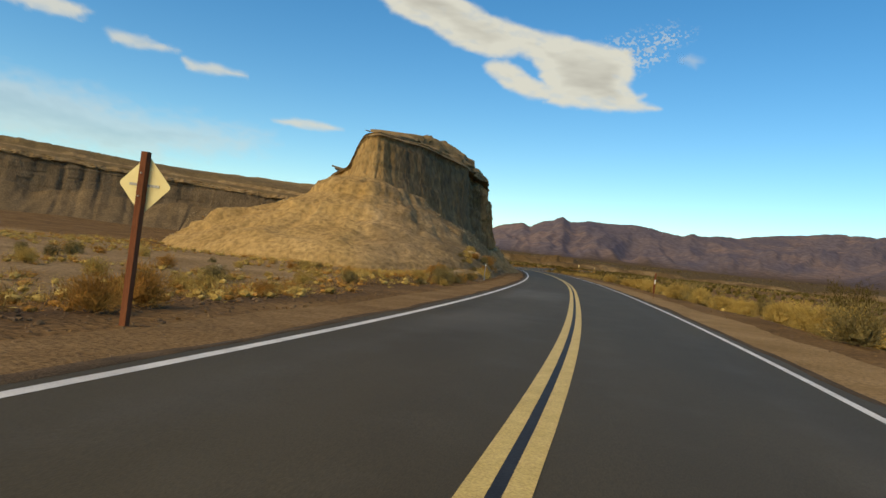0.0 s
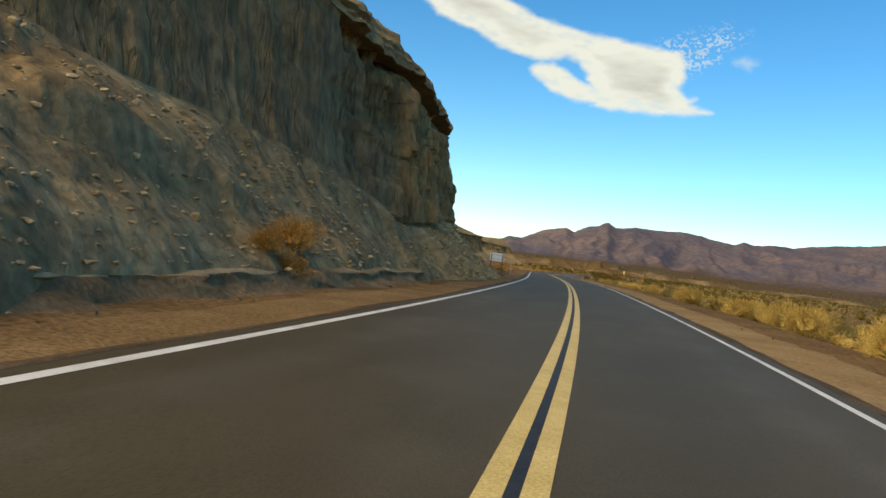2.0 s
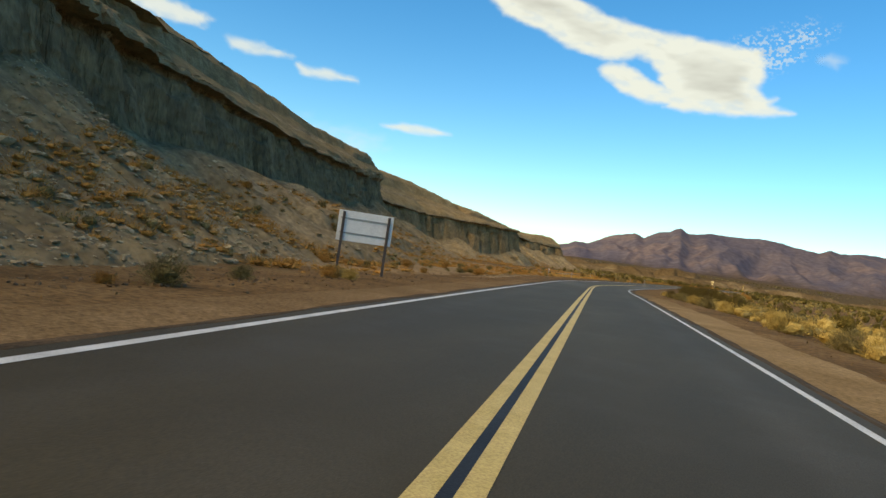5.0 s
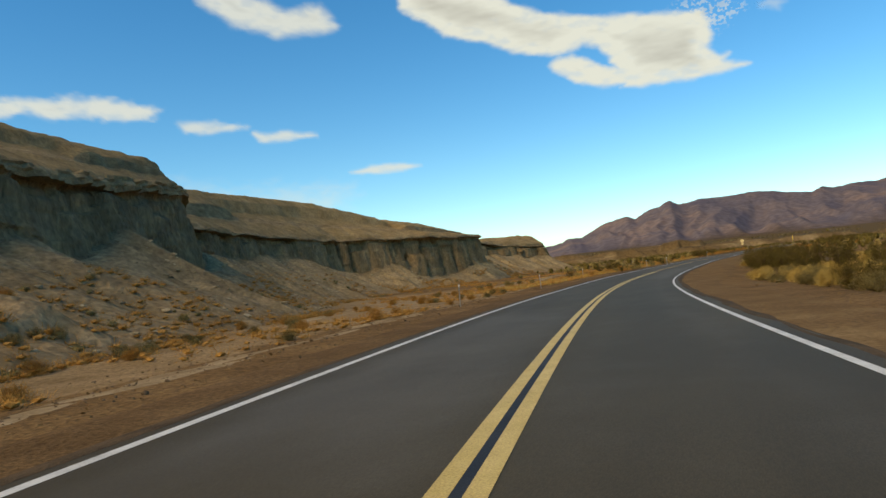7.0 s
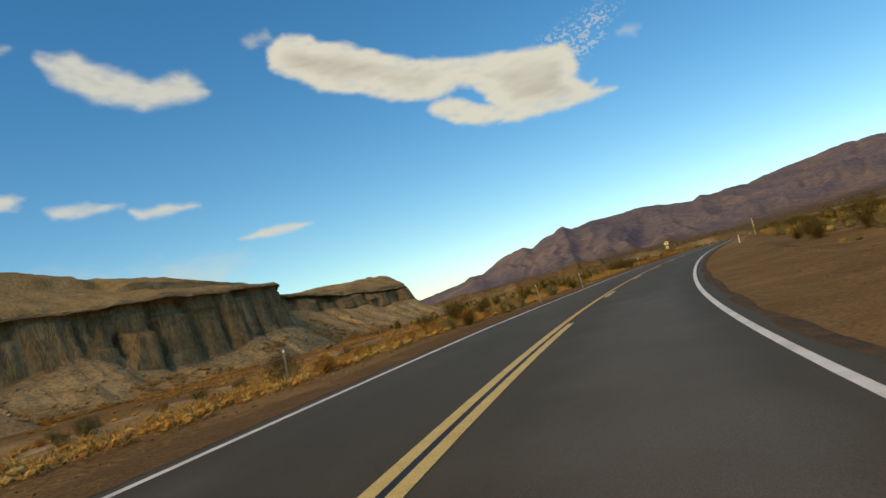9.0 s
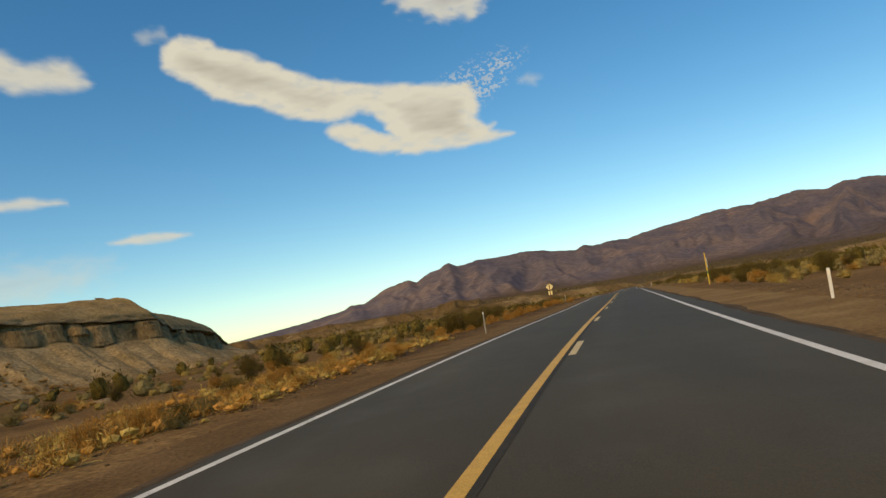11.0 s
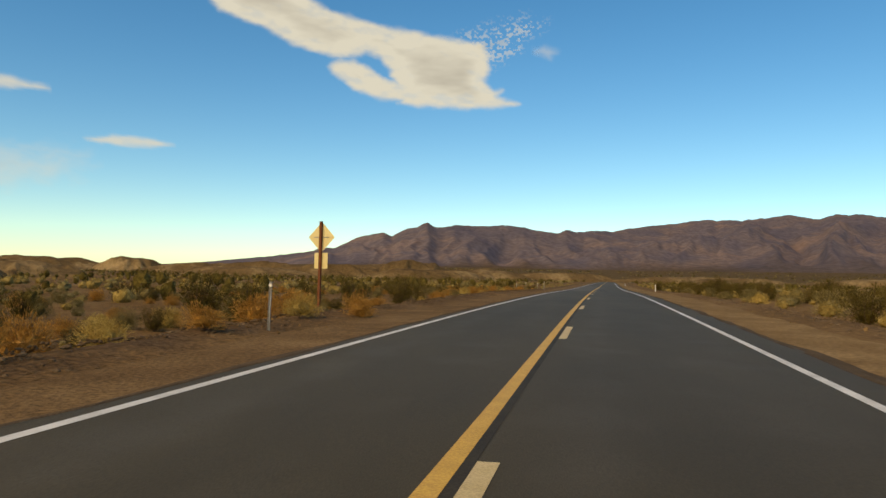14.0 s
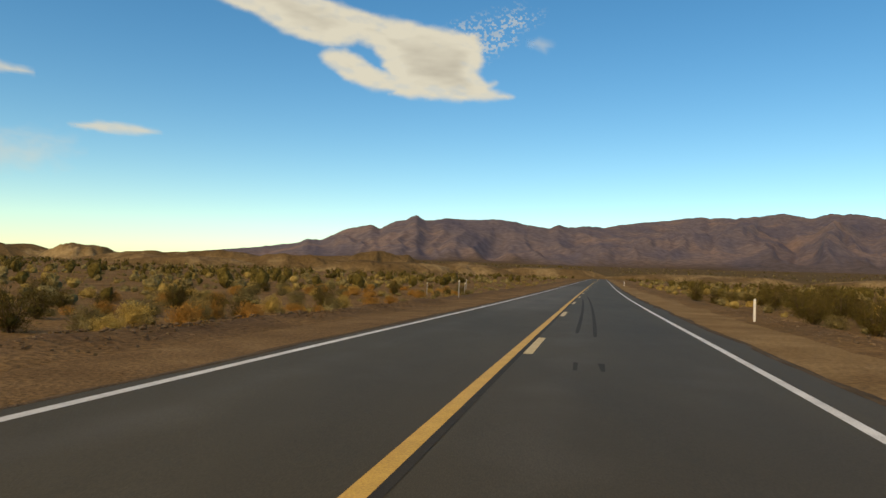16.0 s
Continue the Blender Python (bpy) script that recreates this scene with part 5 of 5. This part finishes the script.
def stem_quads(rng, n, wide, high):
    """Thin stems from the root outwards."""
    a = rng.uniform(0, 2 * np.pi, n)
    out = rng.uniform(0.2, 0.75, n)[:, None] * np.stack([np.cos(a), np.sin(a), 0 * a], -1) * wide / 2
    tip = out + np.stack([0 * a, 0 * a, high * rng.uniform(0.55, 1.0, n)], -1)
    mid = tip * 0.5 + out * 0.12 - [0, 0, 0.05 * high]
    root = out * 0.06 - [0, 0, 0.05]
    side = np.stack([-np.sin(a), np.cos(a), 0 * a], -1) * 0.012
    return np.concatenate([np.stack([root - side, root + side, mid + side * 0.7, mid - side * 0.7], 1), np.stack([mid - side * 0.7, mid + side * 0.7, tip + side * 0.2, tip - side * 0.2], 1)]), tip, mid


def creosote_quads(rng, n, wide, high):
    stems, tip, mid = stem_quads(rng, 34, wide, high)
    k = rng.randint(0, len(tip), n)
    f = rng.uniform(0.15, 1.0, (n, 1)) ** 0.8
    low = mid[k] * rng.uniform(0.35, 1.0, (n, 1))
    c = np.where(rng.uniform(0, 1, (n, 1)) < 0.45, low, mid[k] + (tip[k] - mid[k]) * f) + np.clip(rng.normal(size=(n, 3)), -1.3, 1.3) * [0.11, 0.11, 0.05]
    c[:, 2] = np.clip(c[:, 2], 0.06, None)
    return stems, tufts(c, unit(tip[k] - mid[k] + rng.normal(size=(n, 3)) * 0.5), 0.075, 0.018, rng)


def bush_kinds():
    kinds = {"creosote_bush": [], "yellow_bush": [], "rusty_bush": [], "sage_bush": []}
    for n in range(4):
        rng = np.random.RandomState(40 + n)
        stems, leaves = creosote_quads(rng, 1900, 1.9, 1.4)
        places, faces = crown(rng, 1.5, 1.1, 2, 1100, 0.075, 0.016, 0.4, 0.26)
        k = len(places)
        places, faces = np.concatenate([places, leaves.reshape(-1, 3)]), faces + (k + np.arange(4 * len(leaves)).reshape(-1, 4)).tolist()
        kinds["creosote_bush"].append((quad_mesh("stem", stems, TWIG), solid_mesh("foliage", places, faces, CREOSOTE)))
        for name, mat, wide in (("yellow_bush", STRAW, 1.15), ("rusty_bush", RUST, 1.2), ("sage_bush", SAGE, 1.2)):
            stems, _, _ = stem_quads(rng, 14, 0.9, 0.6)
            kinds[name].append((quad_mesh("stem", stems, TWIG), solid_mesh("foliage", *crown(rng, wide, 0.78, 2, 3300, 0.06, 0.013, 0.36, 0.45), mat)))
    return kinds


KINDS = bush_kinds()
SAYS = {
    "creosote_bush": ("dark olive creosote bush with thin upright twigs", "bush", "creosote bushes"),
    "yellow_bush": ("rounded straw-yellow desert bush on dry dirt", "bush", "yellow desert bushes"),
    "rusty_bush": ("rusty orange dry bush on dry dirt", "bush", "rusty dry bushes"),
    "sage_bush": ("low grey-green saltbush on dry dirt", "bush", "grey-green bushes"),
}
taken = []


def surface(x, y):
    """The height of the ground or of the scree lying on it."""
    z = float(ground_height(np.array([x]), np.array([y]))[0])
    away = (SCREE[..., 0] - x) ** 2 + (SCREE[..., 1] - y) ** 2
    i = away.argmin()
    return max(z, float(SCREE[..., 2].ravel()[i])) if away.ravel()[i] < 0.5 else z


def plant(name, x, y, size):
    for px, py, r in taken:
        if (px - x) ** 2 + (py - y) ** 2 < (0.42 * (r + size)) ** 2:
            return
    taken.append((x, y, size))
    stems, leaves = KINDS[name][dice.randint(0, 4)]
    z = surface(x, y)
    root = new(name)
    root.matrix_basis = pose(x, y, z - 0.02, dice.uniform(-5, 5), dice.uniform(-5, 5), dice.uniform(0, 360)) @ Matrix.Diagonal((size, size, size * dice.uniform(0.85, 1.15), 1))
    for part_name, mesh in (("stem", stems), ("foliage", leaves)):
        new(part_name, mesh).parent = root
    tagged(root, *SAYS[name])


def plant_along(count, s0, s1, d0, d1, mix, size0, size1):
    for _ in range(count):
        s, d = dice.uniform(s0, s1), dice.uniform(d0, d1)
        p = road_point(s, d)
        name = mix[dice.randint(0, len(mix))]
        plant(name, p[0], p[1], dice.uniform(size0, size1) * (1.05 if name == "creosote_bush" else 1.0))


C, Y, O, G = "creosote_bush", "yellow_bush", "rusty_bush", "sage_bush"
# single bushes that stand out
for name, s, d, size in ((O, 9.9, -7.3, 0.8), (O, 11.4, -7.5, 0.9), (Y, 12.3, -8.4, 0.7), (G, 7.4, -8.0, 0.7), (O, 71.4, -7.3, 1.1), (O, 72.6, -7.8, 1.2), (O, 70.6, -7.7, 0.8), (C, 266, 10.9, 1.65), (C, 271, 11.6, 1.9), (C, 276, 10.9, 1.8), (C, 281, 12.0, 1.75), (C, 273, 14, 2.0), (C, 285, 10.2, 1.6), (Y, 288, 9.6, 1.2), (Y, 234, 12, 1.1), (Y, 240, 12.8, 1.2), (G, 246, 12, 1.1), (Y, 252, 11.4, 1.1), (C, 258, 12, 1.6), (C, 262, 14.5, 1.8), (C, 288, 12.5, 1.7), (C, 254, 15, 1.8), (C, 247, 16, 1.4), (O, 127.0, -8.8, 1.2), (O, 128.2, -9.4, 1.2), (Y, 125.5, -7.5, 0.9), (Y, 126.7, -7.3, 0.9), (O, 123.6, -7.3, 0.6), (O, 135, -9.2, 1.3), (Y, 131, -7.6, 0.7), (Y, 121.4, -7.2, 0.5), (Y, 139, -8.2, 0.8), (O, 142, -8.6, 0.7), (Y, 119, -7.4, 0.6), (Y, 130, -7.2, 0.6),
                         (C, 47.5, 16.8, 2.3), (C, 374, -11, 1.3), (C, 377, -12.6, 1.4), (C, 380.5, -11.5, 1.2), (C, 386, -12, 1.3), (O, 375.5, -8.8, 1.0), (O, 384, -9, 1.1), (O, 390, -8.7, 1.1), (O, 391.6, -9.5, 1.0), (G, 381, -9.3, 0.8), (C, 395, -13, 1.2), (O, 399, -9, 1.0), (G, 402, -10, 0.9), (C, 404, -13.5, 1.3), (O, 407, -9.2, 1.1), (G, 475.9, -10.4, 0.9), (G, 482, -13, 0.9), (Y, 487, -11, 0.8), (G, 491, -10, 0.8), (O, 494, -9.2, 0.8), (Y, 470, -14, 0.8), (C, 308.7, -11.3, 1.15), (C, 306, -12.2, 0.9), (O, 299.5, -7.3, 0.9), (O, 294.7, -9.3, 0.9), (O, 295.3, -7.8, 0.8), (O, 298.6, -8.4, 0.7), (C, 327, -15.8, 0.9), (G, 304, -6.4, 0.8), (C, 431.5, -9.0, 1.0), (C, 428, -14, 1.3), (O, 424, -9.5, 1.3), (O, 424.9, -8.8, 1.2),
                         (O, 477.4, -8.8, 0.85), (O, 481.4, -9.0, 0.8), (O, 485.1, -9.2, 0.7), (G, 473, -12, 0.9), (C, 446.2, -11.1, 1.3), (O, 447.5, -9.4, 0.7), (O, 449.8, -9.6, 0.85), (Y, 455.9, -9.1, 0.9), (O, 458.6, -8.9, 0.9), (O, 463.7, -9.5, 0.8), (C, 389, 11.5, 1.0), (O, 389.3, 9.9, 1.1), (C, 480, 12, 1.5), (C, 484, 13, 1.5), (G, 476, 9.0, 1.1), (O, 412, -8.3, 1.2), (Y, 418.9, -11.2, 0.85), (Y, 416.0, -8.8, 0.85), (O, 417.5, -7.5, 0.85), (O, 414.0, -8.8, 0.85), (Y, 422.8, -11.8, 0.85), (Y, 422.8, -7.6, 0.85), (O, 425.0, -6.5, 0.85), (C, 424.8, -10.4, 1.2)):
    p = road_point(s, d)
    plant(name, p[0], p[1], size)
plant_along(54, 2, 44, -24, -7.2, [Y, Y, O, G, O, G], 0.3, 0.8)
plant_along(60, 34, 60, -9.0, -6.5, [Y, Y, O, G], 0.35, 0.95)
plant_along(14, 114, 165, -9.5, -7.0, [Y, G, O], 0.35, 0.8)
plant_along(110, 165, 310, -26, -9.0, [O, O, G, O, G], 0.3, 0.85)
plant_along(95, 284, 352, -13, -6.5, [O, O, O, Y, G, C], 0.35, 0.85)
plant_along(330, 345, 490, -26, -8.6, [C, C, O, O, O, Y, G, G, G], 0.4, 0.85)
plant_along(110, 460, 535, -24, -9, [G, G, Y, O, O, C], 0.45, 0.9)
plant_along(105, 6, 120, 8.0, 15, [Y, Y, Y, Y, G], 0.9, 1.8)
plant_along(40, 120, 205, 8.5, 15, [Y, G, Y], 0.7, 1.4)
plant_along(95, 196, 262, 8.4, 15, [Y, G, G, Y, C, G], 0.6, 1.2)
plant_along(60, 222, 315, 12.5, 26, [C, C, Y, Y, G], 0.7, 1.3)
plant_along(64, 310, 400, 9.5, 22, [C, C, Y, O, G], 0.55, 1.15)
plant_along(120, 400, 530, 9.6, 20, [C, C, C, G, Y, C], 0.7, 1.3)


def scrub(name, count, mat, seed, spread, size, high, keep, label, clear=16, far=False, fine=False, tuft=False):
    """The uncounted brush further off, as one mesh of small leaf clumps."""
    rng = np.random.RandomState(seed)
    got = spread(rng, count)
    x, y = got[:2]
    s, d, _, _ = road_find(x, y)
    inside, _ = rim_side(x, y)
    ok = keep(s, d) & (inside < -clear)
    x, y = x[ok], y[ok]
    z = ground_height(x, y) if len(got) < 3 else np.maximum(got[2][ok], ground_height(x, y))
    n = len(x)
    near = np.hypot(x + 20, y - 250)
    forms = [crown(rng, 1.15, high, *((1, 44, 0.16, 0.022) if tuft else (1, 12, 0.22, 0.12) if far else (2, 150, 0.12, 0.03) if fine else (2, 60, 0.11, 0.05)), 0.3, 0.35 if tuft else 0.5 if far else 0.6) for _ in range(8)]
    places, faces, k = [], [], rng.randint(0, 8, n)
    scale, turn = size * rng.uniform(0.5, 1.4, n) * (1 + near / 1500), rng.uniform(0, 6.3, n)
    at = 0
    for i in range(n):
        form, own = forms[k[i]]
        c, s_ = math.cos(turn[i]), math.sin(turn[i])
        places.append(np.stack([form[:, 0] * c - form[:, 1] * s_, form[:, 0] * s_ + form[:, 1] * c, form[:, 2]], -1) * scale[i] + (x[i], y[i], z[i] - 0.03))
        faces += [[v + at for v in f] for f in own]
        at += len(form)
    mesh = solid_mesh(name, np.concatenate(places), faces, mat)
    return tagged(new(name, mesh), label, "brush", kind="stuff")


def beside(near, far, s0, s1):
    def spread(rng, count):
        s = rng.uniform(s0, s1, count)
        d = np.sign(rng.uniform(-1, 1, count)) * (near + (far - near) * rng.uniform(0, 1, count) ** 1.6)
        p = road_point(s, d)
        return p[:, 0], p[:, 1]
    return spread


def plain(rng, count):
    a, r = np.radians(rng.uniform(-52, 40, count)), 330 + 1500 * rng.uniform(0, 1, count) ** 1.3
    return -20 - r * np.sin(a), 250 + r * np.cos(a)


def open_land(s, d):
    return ((d > 15) | ((d < -19) & (s > 335)) | ((d < -24) & (s < 30))) & (np.abs(d) > 11 + 8 * ((s > 215) & (s < 300)))


def west_flat(rng, count):
    s, d = rng.uniform(160, 350, count), -9.5 - 36 * rng.uniform(0, 1, count)
    p = road_point(s, d)
    clump = grain(p[:, 0] / 6, p[:, 1] / 6, 77.0) > 0.05
    return p[clump, 0], p[clump, 1]


def on_apron(rng, count):
    """Places low on the scree below the far cliffs."""
    cols = np.where((SCREE[8, :, 1] > 150) & (SCREE[8, :, 1] < 400) & (SCREE[8, :, 0] > -115))[0]
    p = SCREE[(rng.uniform(0, 1, count) ** 1.6 * 24).astype(int), cols[rng.randint(0, len(cols), count)]]
    clump = grain(p[:, 0] / 7, p[:, 1] / 7, 79.0) > 0.0
    return p[clump, 0], p[clump, 1], p[clump, 2]


def west_start(rng, count):
    p = road_point(rng.uniform(-5, 62, count), -7.2 - 34 * rng.uniform(0, 1, count) ** 1.2)
    clump = grain(p[:, 0] / 5, p[:, 1] / 5, 71.0) > -0.05
    return p[clump, 0], p[clump, 1]


def west_end(rng, count):
    p = road_point(rng.uniform(340, 640, count), -9 - 70 * rng.uniform(0, 1, count) ** 1.3)
    return p[:, 0], p[:, 1]


def east_end(rng, count):
    p = road_point(rng.uniform(300, 640, count), 10 + 70 * rng.uniform(0, 1, count) ** 1.3)
    return p[:, 0], p[:, 1]


def west_verge(rng, count):
    p = road_point(rng.uniform(262, 356, count), -6.6 - 9 * rng.uniform(0, 1, count) ** 1.4)
    return p[:, 0], p[:, 1]


def east_start(rng, count):
    p = road_point(rng.uniform(5, 215, count), 9.5 + 24 * rng.uniform(0, 1, count) ** 1.3)
    return p[:, 0], p[:, 1]


def anywhere(s, d):
    return np.abs(d) > 7


scrub("rusty_tufts", 5000, RUST, 15, west_flat, 0.72, 0.40, anywhere, "low rusty dry grass tufts on the silt flat", 8, tuft=True)
scrub("apron_tufts", 5200, RUST, 25, on_apron, 0.85, 0.36, anywhere, "rusty dry grass tufts on the foot of the scree", -99, tuft=True)
scrub("apron_brush", 500, SAGE, 26, on_apron, 0.55, 0.6, anywhere, "small grey-green bushes on the foot of the scree", -99)
scrub("straw_tufts", 2000, STRAW, 16, west_start, 0.5, 0.5, anywhere, "low straw-coloured tufts on the dirt below the butte", 12, tuft=True)
scrub("rusty_start_tufts", 1500, RUST, 34, west_start, 0.5, 0.45, anywhere, "low orange dry tufts on the dirt below the butte", 12, tuft=True)
scrub("verge_tufts", 900, STRAW, 35, west_verge, 0.62, 0.5, anywhere, "golden grass tufts along the road's edge", 6, tuft=True)
scrub("rusty_verge_tufts", 900, RUST, 36, west_verge, 0.68, 0.5, anywhere, "orange grass tufts along the road's edge", 6, tuft=True)
scrub("golden_brush", 460, OLIVE, 17, west_end, 0.5, 0.6, anywhere, "golden low brush over the flat beside the road", 10, fine=True)
scrub("grey_brush", 460, SAGE, 18, west_end, 0.52, 0.6, anywhere, "grey-green low brush over the flat beside the road", 10, fine=True)
scrub("east_grey_brush", 420, SAGE, 19, east_end, 0.7, 0.75, anywhere, "grey-green low brush beyond the east shoulder", fine=True)
scrub("east_golden_brush", 380, OLIVE, 20, east_end, 0.65, 0.75, anywhere, "golden low brush beyond the east shoulder", fine=True)
scrub("straw_brush", 620, STRAW, 28, east_start, 0.95, 0.75, anywhere, "dense straw-yellow brush beyond the east shoulder", fine=True)
scrub("straw_sage_brush", 200, SAGE, 29, east_start, 0.95, 0.75, anywhere, "grey-green brush among the straw-yellow bushes", fine=True)
scrub("yellow_scrub", 1900, OLIVE, 5, beside(13, 130, 0, 620), 0.95, 0.75, open_land, "straw-yellow brush scattered over the flat")
scrub("sage_scrub", 1600, SAGE, 6, beside(16, 170, 60, 640), 1.0, 0.75, open_land, "grey-green brush scattered over the flat")
scrub("creosote_scrub", 1000, CREOSOTE, 7, beside(16, 200, 120, 640), 1.25, 1.2, open_land, "dark creosote brush scattered over the flat")
scrub("far_scrub", 3200, CREOSOTE, 8, plain, 1.5, 0.9, lambda s, d: np.abs(d) > 14, "dark brush covering the distant plain", far=True)
scrub("far_sage", 2200, SAGE, 9, plain, 1.3, 0.8, lambda s, d: np.abs(d) > 14, "pale brush covering the distant plain", far=True)

# ---- stones ----
def stone_mesh(seed, flat):
    rng = np.random.RandomState(seed)
    bm = bmesh.new()
    bmesh.ops.create_icosphere(bm, subdivisions=2, radius=0.5)
    cuts = [unit(rng.normal(size=3)) for _ in range(7)]
    for v in bm.verts:
        p = np.array(v.co)
        for c in cuts:
            over = p @ c - 0.24
            if over > 0:
                p = p - c * over * 0.9
        p = p * (1, 0.8, flat) + rng.normal(size=3) * 0.012
        v.co = p
    mesh = bpy.data.meshes.new("stone")
    bm.to_mesh(mesh)
    bm.free()
    mesh.materials.append(STONE)
    mesh.polygons.foreach_set("use_smooth", np.zeros(len(mesh.polygons), dtype=bool))
    return mesh


STONES = [stone_mesh(60 + n, f) for n, f in enumerate((0.45, 0.6, 0.35, 0.7, 0.5, 0.4))]


def stone(x, y, z, size, tip=25):
    ob = new("stone", STONES[dice.randint(0, 6)])
    ob.matrix_basis = pose(x, y, z, dice.uniform(-tip, tip), dice.uniform(-tip, tip), dice.uniform(0, 360)) @ Matrix.Diagonal((size, size, size, 1))
    return tagged(ob, "angular tan rock fallen onto the scree", "rock", "fallen rocks")


near_cols = np.where((SCREE[20, :, 1] > 62) & (SCREE[20, :, 1] < 165) & (SCREE[20, :, 0] > -60))[0]
for n in range(295):
    c, r = near_cols[int(dice.uniform(0, 1) ** 0.85 * (len(near_cols) - 1))], int(dice.uniform(2, 30))
    x, y, z = SCREE[r, c]
    stone(x, y, z + 0.02, 0.12 + 0.32 * dice.uniform(0, 1) ** 3)
for s, d, size in ((61, -8.1, 1.2), (59.6, -8.4, 0.9), (62.2, -8.3, 0.7), (48, -7.6, 0.7), (50, -8.2, 0.9), (53.4, -8.5, 0.6), (30, -16, 0.8), (31, -15.4, 0.5), (98, -9.5, 0.5), (106, -9.2, 0.45), (36, -7.6, 0.5)):
    p = road_point(s, d)
    stone(p[0], p[1], surface(p[0], p[1]) + 0.08 * size, size, 12)

# slabs lying on the scree itself
for x, y, size in ((-13.5, 79.6, 0.95), (-13.9, 80.6, 0.55), (-14.1, 81.2, 0.5), (-13.6, 80.9, 0.4), (-12.6, 75.4, 0.5), (-12.4, 76.2, 0.5), (-13.6, 83.5, 0.55), (-20.2, 121.6, 1.5), (-20.0, 118.6, 1.1), (-19.4, 123.4, 0.9)):
    i = ((SCREE[..., :2] - (x, y)) ** 2).sum(-1).argmin()
    stone(*SCREE.reshape(-1, 3)[i], size, 18)


DARK_STONE = material("dark_stone", [(0.095, 0.062, 0.034), (0.145, 0.098, 0.056), (0.21, 0.148, 0.090)], 3, 0.9, 0.5, 20, island=0.3)


def scree_places(count, seed, cols, rows):
    rng = np.random.RandomState(seed + 900)
    return SCREE[rng.randint(rows[0], rows[1], count), cols[rng.randint(0, len(cols), count)]] + rng.normal(size=(count, 3)) * (0.15, 0.15, 0.01) - (0, 0, 0.02)


def berm_places(count, seed, s0, s1, d0, d1):
    rng = np.random.RandomState(seed + 900)
    p = road_point(rng.uniform(s0, s1, count), rng.normal(d0, d1, count))
    p[:, 2] = ground_height(p[:, 0], p[:, 1]) + 0.005
    return p


def rubble(name, at, seed, big, label, few=3.2, mat=STONE):
    """Uncounted small stones at the places given, as one mesh."""
    rng, count = np.random.RandomState(seed), len(at)
    bm = bmesh.new()
    bmesh.ops.create_icosphere(bm, subdivisions=1, radius=0.5)
    base = np.array([v.co for v in bm.verts])
    faces = np.array([[v.index for v in f.verts] for f in bm.faces])
    bm.free()
    forms = [base * rng.uniform(0.6, 1.25, (len(base), 1)) * (1, rng.uniform(0.5, 1), rng.uniform(0.3, 0.6)) for _ in range(12)]
    size, a = 0.04 + big * rng.uniform(0, 1, count) ** few, rng.uniform(0, 6.3, count)
    verts = []
    for i in range(count):
        p = forms[i % 12] * size[i]
        verts.append(np.stack([p[:, 0] * np.cos(a[i]) - p[:, 1] * np.sin(a[i]), p[:, 0] * np.sin(a[i]) + p[:, 1] * np.cos(a[i]), p[:, 2]], -1) + at[i])
    mesh = bpy.data.meshes.new(name)
    mesh.from_pydata(np.concatenate(verts).tolist(), [], (faces[None] + len(base) * np.arange(count)[:, None, None]).reshape(-1, 3).tolist())
    mesh.materials.append(mat)
    mesh.polygons.foreach_set("use_smooth", np.zeros(len(mesh.polygons), dtype=bool))
    return tagged(new(name, mesh), label, "rubble", kind="stuff")


front_cols = near_cols[SCREE[20, near_cols, 1] < 96]
flank_cols = near_cols[SCREE[20, near_cols, 1] >= 92]
rubble("rubble", scree_places(7500, 21, front_cols, (1, 31)), 21, 0.24, "small angular stones strewn over the clay slope")
rubble("coarse_rubble", scree_places(36000, 23, flank_cols, (0, 33)), 23, 0.30, "angular broken stones covering the scree below the cliff", 2.4)
rubble("berm_stones", berm_places(12000, 24, 335, 500, -8.0, 0.8), 24, 0.13, "small dark stones along the graded roadside berm", 3.2, DARK_STONE)
rubble("verge_stones", berm_places(4000, 27, 2, 60, -8.2, 1.6), 27, 0.13, "small stones scattered over the roadside dirt", 3.2, DARK_STONE)
rubble("ditch_stones", berm_places(6000, 30, 120, 320, -9.0, 1.9), 30, 0.14, "small dark stones scattered along the dry ditch", 3.2, DARK_STONE)
rubble("east_verge_stones", berm_places(5000, 33, 330, 500, 8.3, 1.0), 33, 0.12, "small dark stones along the graded roadside berm", 3.2, DARK_STONE)
far_cols = np.where((SCREE[20, :, 1] > 150) & (SCREE[20, :, 1] < 380) & (SCREE[20, :, 0] > -120))[0]
rubble("far_rubble", scree_places(6500, 22, far_cols, (0, 31)), 22, 0.7, "scattered stones over the far scree slope")


def roadside_gravel(name, count, seed, s0, s1, d0, d1, label):
    rng = np.random.RandomState(seed)
    s, d = rng.uniform(s0, s1, count), rng.uniform(d0, d1, count)
    p = road_point(s, d)
    z = ground_height(p[:, 0], p[:, 1])
    size = 0.02 + 0.07 * rng.uniform(0, 1, count) ** 4
    way = unit(rng.normal(size=(count, 3)) + [0, 0, 0.4])
    quads = tufts(np.stack([p[:, 0], p[:, 1], z + size * 0.2], -1), way, size[:, None] * 0.9, size[:, None], rng)
    mesh = quad_mesh(name, quads, GRAVEL)
    return tagged(new(name, mesh), label, "gravel", kind="stuff")


roadside_gravel("west_gravel", 13000, 31, 0, 480, -13, -5.6, "loose gravel and pebbles beside the shoulder")
roadside_gravel("east_gravel", 9000, 32, 0, 480, 5.8, 12, "loose gravel and pebbles beside the shoulder")
